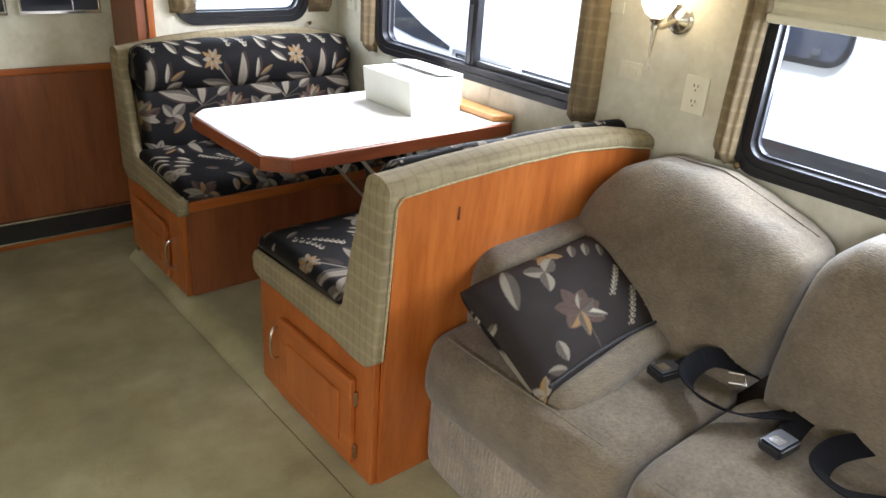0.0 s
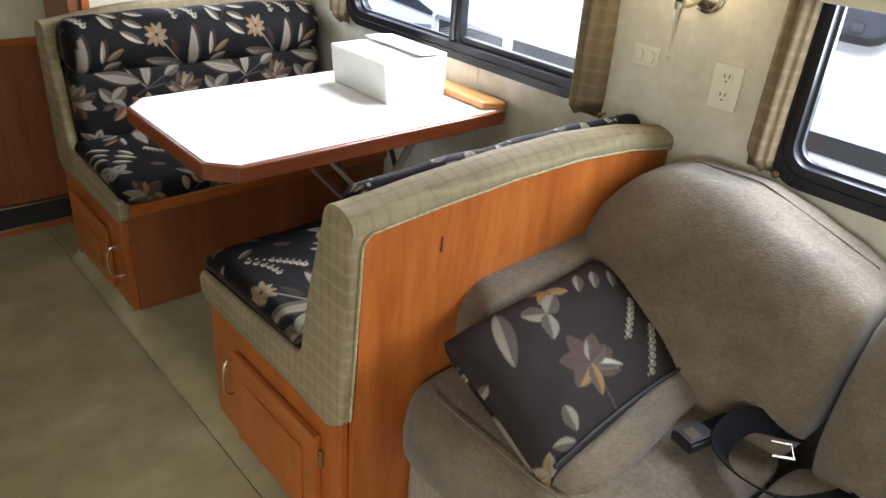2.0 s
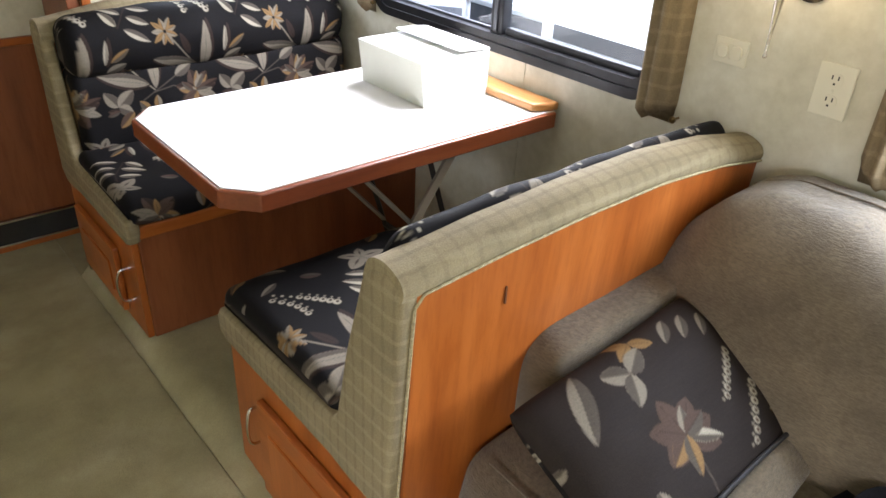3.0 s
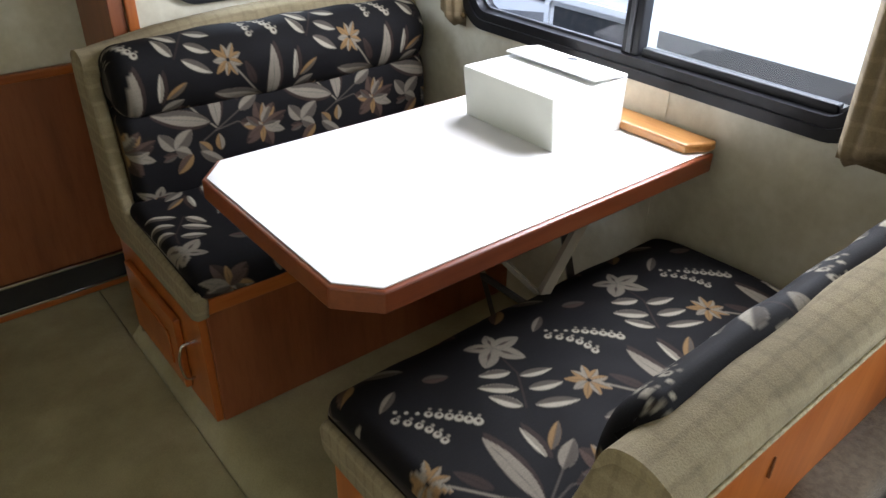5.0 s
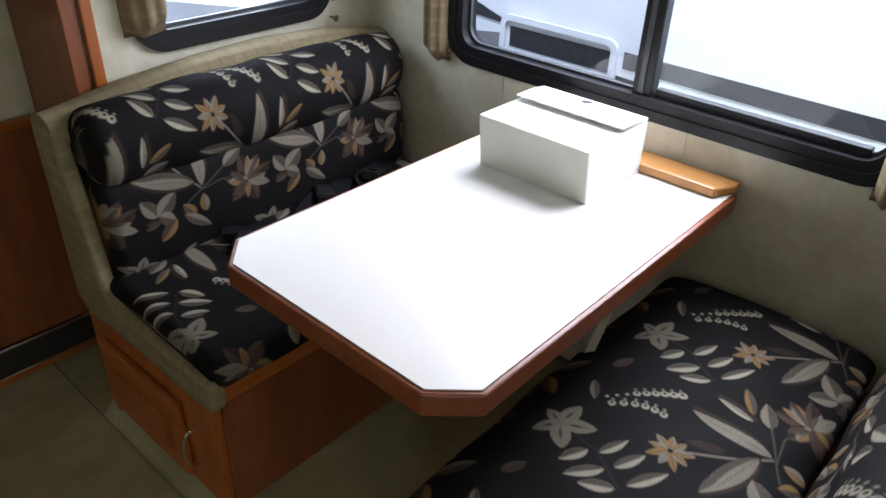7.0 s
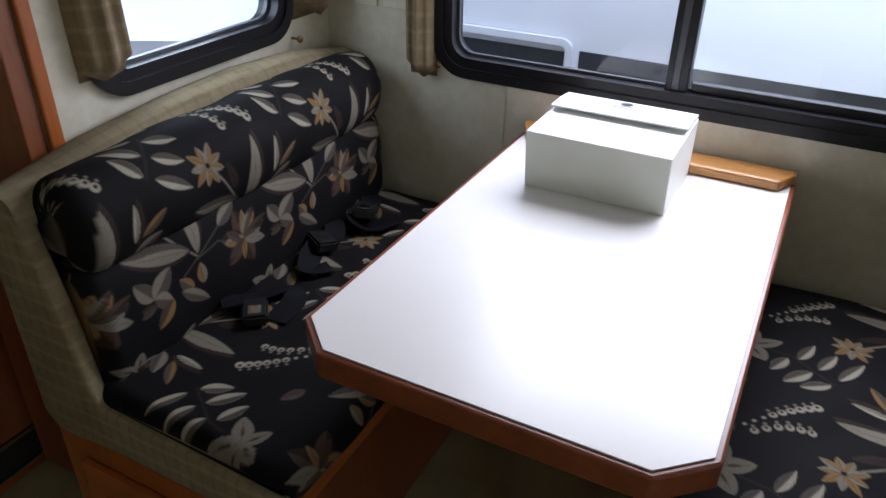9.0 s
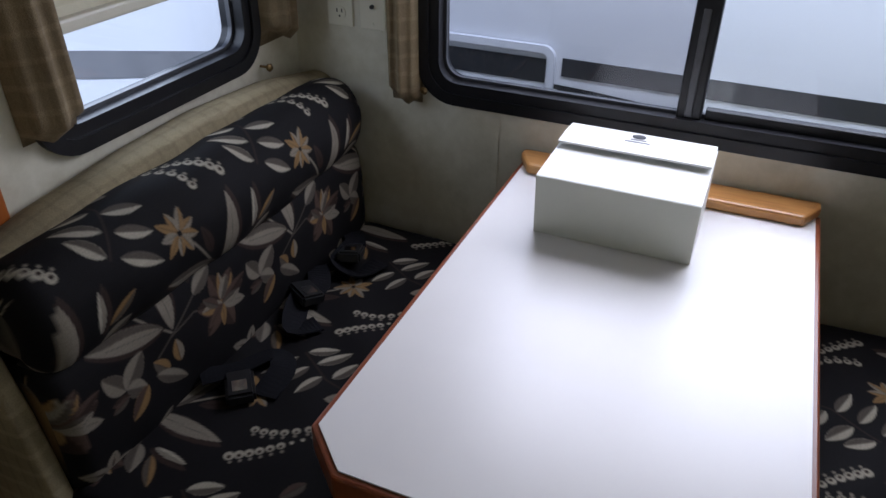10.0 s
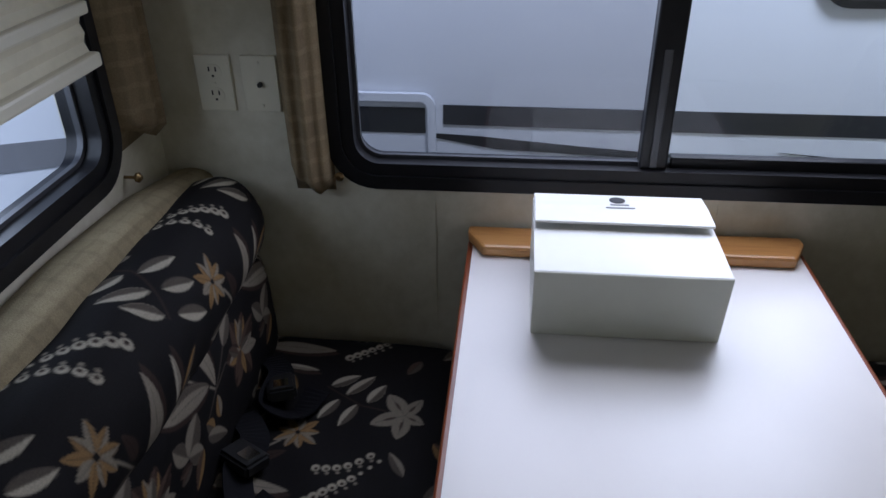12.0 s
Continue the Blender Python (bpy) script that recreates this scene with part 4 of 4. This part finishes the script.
# ---- seat belts ----
def belt(label, line, buckle, turn, width=0.025, group="seat belts"):
    root = thing("seat_belt", label, "seat belt", group)
    pts = curve_points(line, 30)
    bm = bmesh.new()
    rows = []
    for i, p in enumerate(pts):
        d = (pts[min(i + 1, 30)] - pts[max(i - 1, 0)]).normalized()
        a = turn * math.sin(math.pi * i / 30)
        side = d.cross(Vector((0, 0, 1))).normalized() * math.cos(a) + Vector((0, 0, 1)) * math.sin(a)
        up = side.cross(d).normalized() * 0.0015
        rows.append([bm.verts.new(p + side * width * s + up * t) for s, t in ((-1, -1), (1, -1), (1, 1), (-1, 1))])
    for a, b in zip(rows, rows[1:]):
        for i in range(4):
            j = (i + 1) % 4
            bm.faces.new((a[i], a[j], b[j], b[i]))
    bm.faces.new(rows[0])
    bm.faces.new(rows[-1])
    part("strap", bm, WEB, root)
    if buckle:
        m = pose(*buckle)
        bm = bmesh.new()
        r = bmesh.ops.create_cube(bm, size=1, matrix=m @ Matrix.Diagonal((0.072, 0.052, 0.025, 1)))
        bmesh.ops.bevel(bm, geom=list(bm.edges), offset=0.005, segments=2, affect="EDGES")
        b = part("buckle", bm, PLASTIC, root, "black plastic buckle")
        bm = bmesh.new()
        bmesh.ops.create_cube(bm, size=1, matrix=m @ Matrix.Translation((-0.010, 0, 0.0130)) @ Matrix.Diagonal((0.028, 0.026, 0.0018, 1)))
        part("release_button", bm, CHROME, b, "pale release button")
    return root


ZS = 0.475
belt("black lap belt buckle lying on the sofa seat", [(1.90, 1.10, 0.46), (1.83, 1.115, ZS + 0.006), (1.76, 1.13, ZS + 0.008), (1.71, 1.142, ZS + 0.004)], (1.690, 1.146, ZS + 0.011, 0, 0, -12), 0.2)
tongue = belt("twisted black lap belt with a steel tongue on the sofa seat", [(1.88, 1.03, 0.47), (1.83, 1.05, 0.505), (1.775, 1.095, 0.520), (1.70, 1.100, ZS + 0.022), (1.668, 1.05, ZS + 0.012), (1.685, 0.965, ZS + 0.008), (1.750, 0.910, ZS + 0.008), (1.87, 0.875, 0.46)], None, 0.75, 0.026)
smooth(part("tongue", tube([(1.770, 1.040, 0.512), (1.790, 1.012, 0.512), (1.765, 0.992, 0.506), (1.742, 1.022, 0.506)], 0.0028, 6), NICKEL, tongue, "bright steel tongue"))
belt("black lap belt buckle lying on the sofa seat", [(1.87, 0.86, 0.46), (1.80, 0.87, ZS + 0.004), (1.74, 0.865, ZS + 0.006), (1.70, 0.86, ZS)], (1.662, 0.856, ZS + 0.011, 0, 0, -6), 0.1)
belt("loose black lap belt on the sofa seat", [(1.88, 0.73, 0.46), (1.80, 0.745, ZS + 0.02), (1.72, 0.775, ZS + 0.020), (1.655, 0.77, ZS + 0.010), (1.640, 0.71, ZS + 0.006), (1.68, 0.64, ZS + 0.004)], None, 0.6, 0.026)
ZF = 0.512
belt("black lap belt lying on the dinette seat", [(1.50, 3.15, ZF + 0.02), (1.55, 3.11, ZF + 0.014), (1.62, 3.08, ZF + 0.006), (1.60, 3.04, ZF + 0.004), (1.52, 3.03, ZF + 0.002)], (1.515, 3.075, ZF + 0.012, 0, 0, 40), 0.3)
belt("black lap belt lying on the dinette seat", [(1.90, 3.15, ZF + 0.02), (1.84, 3.11, ZF + 0.022), (1.78, 3.12, ZF + 0.014), (1.70, 3.08, ZF + 0.008), (1.74, 3.05, ZF + 0.004)], (1.80, 3.115, ZF + 0.022, 10, 0, 60), 0.5)
belt("black lap belt coiled in the corner of the dinette seat", [(2.06, 3.15, ZF + 0.02), (2.00, 3.11, ZF + 0.03), (1.93, 3.11, ZF + 0.02), (1.92, 3.06, ZF + 0.008), (1.99, 3.04, ZF + 0.006)], (1.965, 3.10, ZF + 0.030, 0, 15, 20), 0.6)


# ---- window dressings ----
def curtain(axis, centre, wide, deep, z0, at, sway):
    """A padded, pleated side curtain hanging on a wall, its foot cut to a blunt point."""
    root = thing("side_curtain", "narrow padded tan plaid side curtain beside the window", "curtain", "side curtains")
    bm = bmesh.new()
    rows = []
    n = 20
    z1 = 1.80
    for k in range(34):
        z = z0 + (z1 - z0) * (k / 33) ** 1.3
        f = min(1.0, 0.55 + (z - z0) / 0.05)
        row = []
        for i in range(n + 1):
            t = -1 + 2 * i / n
            d = deep * (1 - abs(t) ** 2.6) ** 0.55 * f * (0.90 + 0.10 * math.cos(9.4 * t + 2 * z))
            zz = z + (0.030 * abs(t + sway * 0.4) if k < 8 else 0) * (1 - k / 8)
            a = centre + t * wide / 2 * (0.92 + 0.08 * f) + 0.004 * math.sin(5 * z + centre * 7)
            row.append((a, -max(d, 0.002), zz))
        row += [(centre + wide / 2 * 0.95, -0.0015, z), (centre - wide / 2 * 0.95, -0.0015, z)]
        rows.append([bm.verts.new((at + d, a, zz) if axis == "x" else (a, at + d, zz)) for a, d, zz in row])
    m = len(rows[0])
    for a, b in zip(rows, rows[1:]):
        for i in range(m):
            j = (i + 1) % m
            bm.faces.new((a[i], a[j], b[j], b[i]))
    bm.faces.new(rows[0])
    bm.faces.new(rows[-1][::-1])
    smooth(part("cloth", bm, CURTAIN, root), 70)
    return root


curtain("x", 3.060, 0.078, 0.055, 0.835, XE, 1)
curtain("x", 1.890, 0.100, 0.062, 0.820, XE, -1)
curtain("x", 1.383, 0.072, 0.050, 0.838, XE, 1)
curtain("y", 1.492, 0.110, 0.062, 0.972, YN, 1)
curtain("y", 2.098, 0.112, 0.055, 0.960, YN, -1)


def tieback(p, out):
    root = thing("tieback_knob", "small aged brass curtain knob on the wall", "knob", "tieback knobs")
    turn = pose(*p, 0, -90, 0) if out == "x" else pose(*p, 90, 0, 0)
    smooth(part("stem", lathe([(0.003, 0.0), (0.003, 0.020)], turn, 10), BRASS, root))
    smooth(part("knob", lathe([(0.002, 0.0201), (0.008, 0.021), (0.009, 0.026), (0.004, 0.031)], turn, 14), BRASS, root))


tieback((XE, 3.010, 0.872), "x")
tieback((XE, 1.828, 0.838), "x")
tieback((XE, 1.338, 0.845), "x")
tieback((2.040, YN, 0.918), "y")


def shade(name, axis, at, a0, a1, z0, label):
    """A pleated blind drawn part of the way down, with its rails."""
    root = thing(name, label, "blind", "pleated shades")

    def block(a, b, d0, d1, z, w, bev):
        return box(at - d1, at - d0, a, b, z, w, bev) if axis == "x" else box(a, b, at - d1, at - d0, z, w, bev)
    part("bottom_rail", block(a0, a1, 0.018, 0.046, z0, z0 + 0.022, 0.005), IVORY, root, "ivory bottom rail")
    part("middle_rail", block(a0, a1, 0.018, 0.044, z0 + 0.075, z0 + 0.094, 0.004), IVORY, root)
    part("head_rail", block(a0, a1, 0.018, 0.050, 1.74, 1.775, 0.004), IVORY, root)
    for lo, hi in ((z0 + 0.022, z0 + 0.075), (z0 + 0.094, 1.74)):
        n = max(4, int((hi - lo) / 0.013) // 2 * 2)
        side = [(at - (0.026 if k % 2 else 0.031), lo + (hi - lo) * k / n) for k in range(n + 1)]
        back = [(d + 0.0015, z) for d, z in side[::-1]]
        if axis == "x":
            bm = prism(side + back, "y", a0 + 0.004, a1 - 0.004)
        else:
            bm = prism(side + back, "x", a0 + 0.004, a1 - 0.004)
        part("pleats", bm, SHADE, root, "cream pleated cloth")
    return root


shade("pleated_shade", "x", XE, 0.24, 1.345, 1.212, "cream pleated shade half drawn over the sofa window")
shade("pleated_shade", "y", YN, 1.500, 1.985, 1.125, "cream pleated shade half drawn over the end window")


# ---- wall fittings ----
def plate(name, label, category, y0, y1, z0, z1, kind):
    root = thing(name, label, category)
    part("plate", box(XE - 0.006, XE - 0.0005, y0, y1, z0, z1, 0.002), IVORY, root)
    cy, cz = (y0 + y1) / 2, (z0 + z1) / 2
    if kind == "outlet":
        for z in (cz - 0.021, cz + 0.021):
            b = part("socket", prism(rounded_rect(cy, z, 0.030, 0.027, 0.012, 5), "x", XE - 0.0078, XE - 0.0062), IVORY, root)
            for y in (cy - 0.006, cy + 0.006):
                part("slot", box(XE - 0.0084, XE - 0.0079, y - 0.0013, y + 0.0013, z + 0.001, z + 0.009), DARK_HOLE, b)
            part("ground_hole", box(XE - 0.0084, XE - 0.0079, cy - 0.002, cy + 0.002, z - 0.009, z - 0.005), DARK_HOLE, b)
    elif kind == "switch":
        for y in (cy - 0.016, cy + 0.016):
            part("rocker", prism(rounded_rect(y, cz, 0.024, 0.030, 0.010, 5), "x", XE - 0.0115, XE - 0.0062, 0.002), IVORY, root)
    elif kind == "jack":
        smooth(part("jack", lathe([(0.0045, 0), (0.0045, 0.006), (0.002, 0.006)], pose(XE - 0.006, cy, cz, 0, -90, 0), 12), DARK_HOLE, root))
    for z in ((z0 + 0.012, z1 - 0.012) if kind not in ("outlet", "cover") else (cz - 0.018, cz + 0.018) if kind == "cover" else (cz,)):
        smooth(part("screw", lathe([(0.0028, 0), (0.0022, 0.0012)], pose(XE - 0.006, cy, z, 0, -90, 0), 10), DARK_HOLE if kind == "cover" else IVORY, root))
    return root


plate("light_switch", "ivory double rocker switch plate on the wall", "switch", 1.700, 1.775, 0.986, 1.040, "switch")
plate("power_outlet", "ivory double power outlet on the wall", "outlet", 1.477, 1.549, 0.940, 1.043, "outlet")
plate("power_outlet", "ivory double power outlet beside the corner window", "outlet", 3.190, 3.254, 0.985, 1.085, "outlet")
plate("antenna_socket", "ivory plate with a black antenna jack on the wall", "outlet", 3.108, 3.172, 0.985, 1.085, "jack")
plate("wall_plate", "small blank ivory plate on the wall", "plate", 1.795, 1.845, 1.165, 1.215, "blank")

GLOBE = bpy.data.materials.new("lit_opal_glass")
GLOBE.use_nodes = True
gb = GLOBE.node_tree.nodes["Principled BSDF"]
gb.inputs["Base Color"].default_value = (0.9, 0.86, 0.78, 1)
gb.inputs["Emission Color"].default_value = (1.0, 0.80, 0.52, 1)
gb.inputs["Emission Strength"].default_value = 4.0
lamp = thing("wall_sconce", "lit opal glass wall sconce with brushed nickel fittings", "lamp")
turn = pose(XE - 0.0005, 1.605, 1.178, 0, -90, 0)
smooth(part("wall_plate", lathe([(0.040, 0), (0.040, 0.004), (0.034, 0.007), (0.032, 0.012), (0.024, 0.018), (0.014, 0.024), (0.009, 0.026)], turn, 32), NICKEL, lamp), 30)
arm = curve_points([(XE - 0.022, 1.605, 1.178), (2.125, 1.612, 1.160), (2.098, 1.618, 1.163)], 12)
smooth(part("arm", tube(arm, 0.007, 10), NICKEL, lamp))
smooth(part("finial", lathe([(0.0015, -0.108), (0.0040, -0.106), (0.0042, -0.101), (0.0022, -0.098), (0.0035, -0.06), (0.0085, 0.0), (0.011, 0.012), (0.009, 0.018), (0.016, 0.026), (0.020, 0.034)], pose(2.094, 1.618, 1.150), 20), NICKEL, lamp, "tapered nickel finial"))
smooth(part("globe", lathe([(0.014, 0.0345), (0.030, 0.044), (0.043, 0.066), (0.047, 0.095), (0.044, 0.125), (0.036, 0.145)], pose(2.094, 1.618, 1.150), 32), GLOBE, lamp, "glowing opal glass shade"))

# chrome-edged dark panels on the bulkhead
for x0, x1 in ((0.985, 1.278), (0.60, 0.945)):
    fr = thing("framed_panel", "dark glossy panel in a chrome frame on the bulkhead", "panel", "framed panels")
    part("dark_pane", box(x0 + 0.008, x1 - 0.008, YB - 0.012, YB - 0.001, 0.948, 1.36), TINTED, fr)
    for a, b, c, d in ((x0, x1, 0.936, 0.950), (x0, x1, 1.358, 1.372), (x0, x0 + 0.010, 0.951, 1.357), (x1 - 0.010, x1, 0.951, 1.357)):
        part("frame_bar", box(a, b, YB - 0.020, YB - 0.0125, c, d, 0.002), CHROME, fr)
    part("divider", box((x0 + x1) / 2 + 0.04, (x0 + x1) / 2 + 0.046, YB - 0.018, YB - 0.0125, 0.951, 1.357), CHROME, fr)

# ---- outside: the motorhome parked alongside, the yard ----
ground = tagged(part("ground", box(-400, 400, -400, 400, -1.15, -1.05), ASPHALT), kind="structure")
XN = 2.95
rv = thing("parked_motorhome", "white motorhome with charcoal stripes parked close alongside", "motorhome")
part("body", box(XN, XN + 2.4, -4.0, 6.5, -0.75, 2.05, 0.06, 4), GEL_WHITE, rv, "white gelcoat body")
for y in (-2.6, 4.9):
    for x in (XN + 0.12, XN + 2.28):
        w = part("wheel", lathe([(0.30, -0.11), (0.38, -0.09), (0.38, 0.09), (0.30, 0.11)], pose(x, y, -0.67, 0, 90, 0), 24), PLASTIC, rv)
        part("rim", lathe([(0.20, -0.112), (0.20, 0.112)], pose(x, y, -0.67, 0, 90, 0), 20), CHROME, w)


def decal(name, pts, mat, d=0.003):
    return part(name, prism(pts, "x", XN - d, XN - 0.0008), mat, rv)


decal("stripe", [(-4.0, 0.640), (2.10, 0.668), (2.16, 0.730), (-4.0, 0.722)], DECAL_BLACK)
decal("stripe", [(2.085, 0.6682), (2.90, 0.676), (2.90, 0.733), (2.145, 0.7298)], STRIPE, 0.0042)
decal("stripe", [(2.93, 0.660), (3.2, 0.650), (4.3, 0.473), (4.9, 0.37), (6.4, 0.15), (6.4, 0.28), (4.9, 0.49), (4.03, 0.603), (3.2, 0.720), (2.93, 0.735)], DECAL_GREY)
swoosh = [(3.03, 0.652), (2.80, 0.642), (2.50, 0.618), (2.10, 0.592), (2.40, 0.590), (2.75, 0.604)]
decal("swoosh", swoosh, DECAL_BLACK)
decal("swoosh", [(1.97, 0.617), (1.70, 0.598), (1.2, 0.570), (1.6, 0.578)], DECAL_BLACK)
decal("swoosh", [(3.36, 0.722), (3.75, 0.745), (4.12, 0.80), (4.35, 0.93), (4.6, 1.2), (4.75, 1.5), (4.5, 1.4), (4.10, 1.06), (3.86, 0.90), (3.66, 0.815), (3.50, 0.765)], DECAL_BLACK, 0.004)
hatch = part("hatch", prism(rounded_rect(3.17, 0.574, 0.47, 0.36, 0.025, 4), "x", XN - 0.008, XN - 0.0045), GEL_WHITE, rv, "white storage hatch")
smooth(part("hatch_frame", ring(rounded_rect(3.17, 0.574, 0.50, 0.39, 0.04, 6), rounded_rect(3.17, 0.574, 0.455, 0.345, 0.022, 6), "x", XN - 0.022, XN - 0.005), GEL_WHITE, hatch))
part("hatch_stripe", box(XN - 0.0105, XN - 0.0082, 2.95, 3.38, 0.650, 0.725), DECAL_BLACK, hatch)
nw = part("side_window", prism(rounded_rect(1.70, 1.24, 0.51, 0.44, 0.07, 6), "x", XN - 0.012, XN - 0.001), TINTED, rv, "dark tinted side window")
smooth(part("window_frame", ring(rounded_rect(1.70, 1.24, 0.53, 0.46, 0.08, 6), rounded_rect(1.70, 1.24, 0.49, 0.42, 0.06, 6), "x", XN - 0.018, XN - 0.0125), BLACK, nw))
part("window_latch", box(XN - 0.022, XN - 0.0185, 1.53, 1.565, 1.045, 1.07, 0.002), GREY_METAL, nw)

for y in (2.325, 2.842):
    tagged(part("trim", box(XE - 0.0018, XE - 0.0003, y - 0.004, y + 0.004, 0.02, 0.84), WALL), "cream joint strip on the wall", kind="structure")
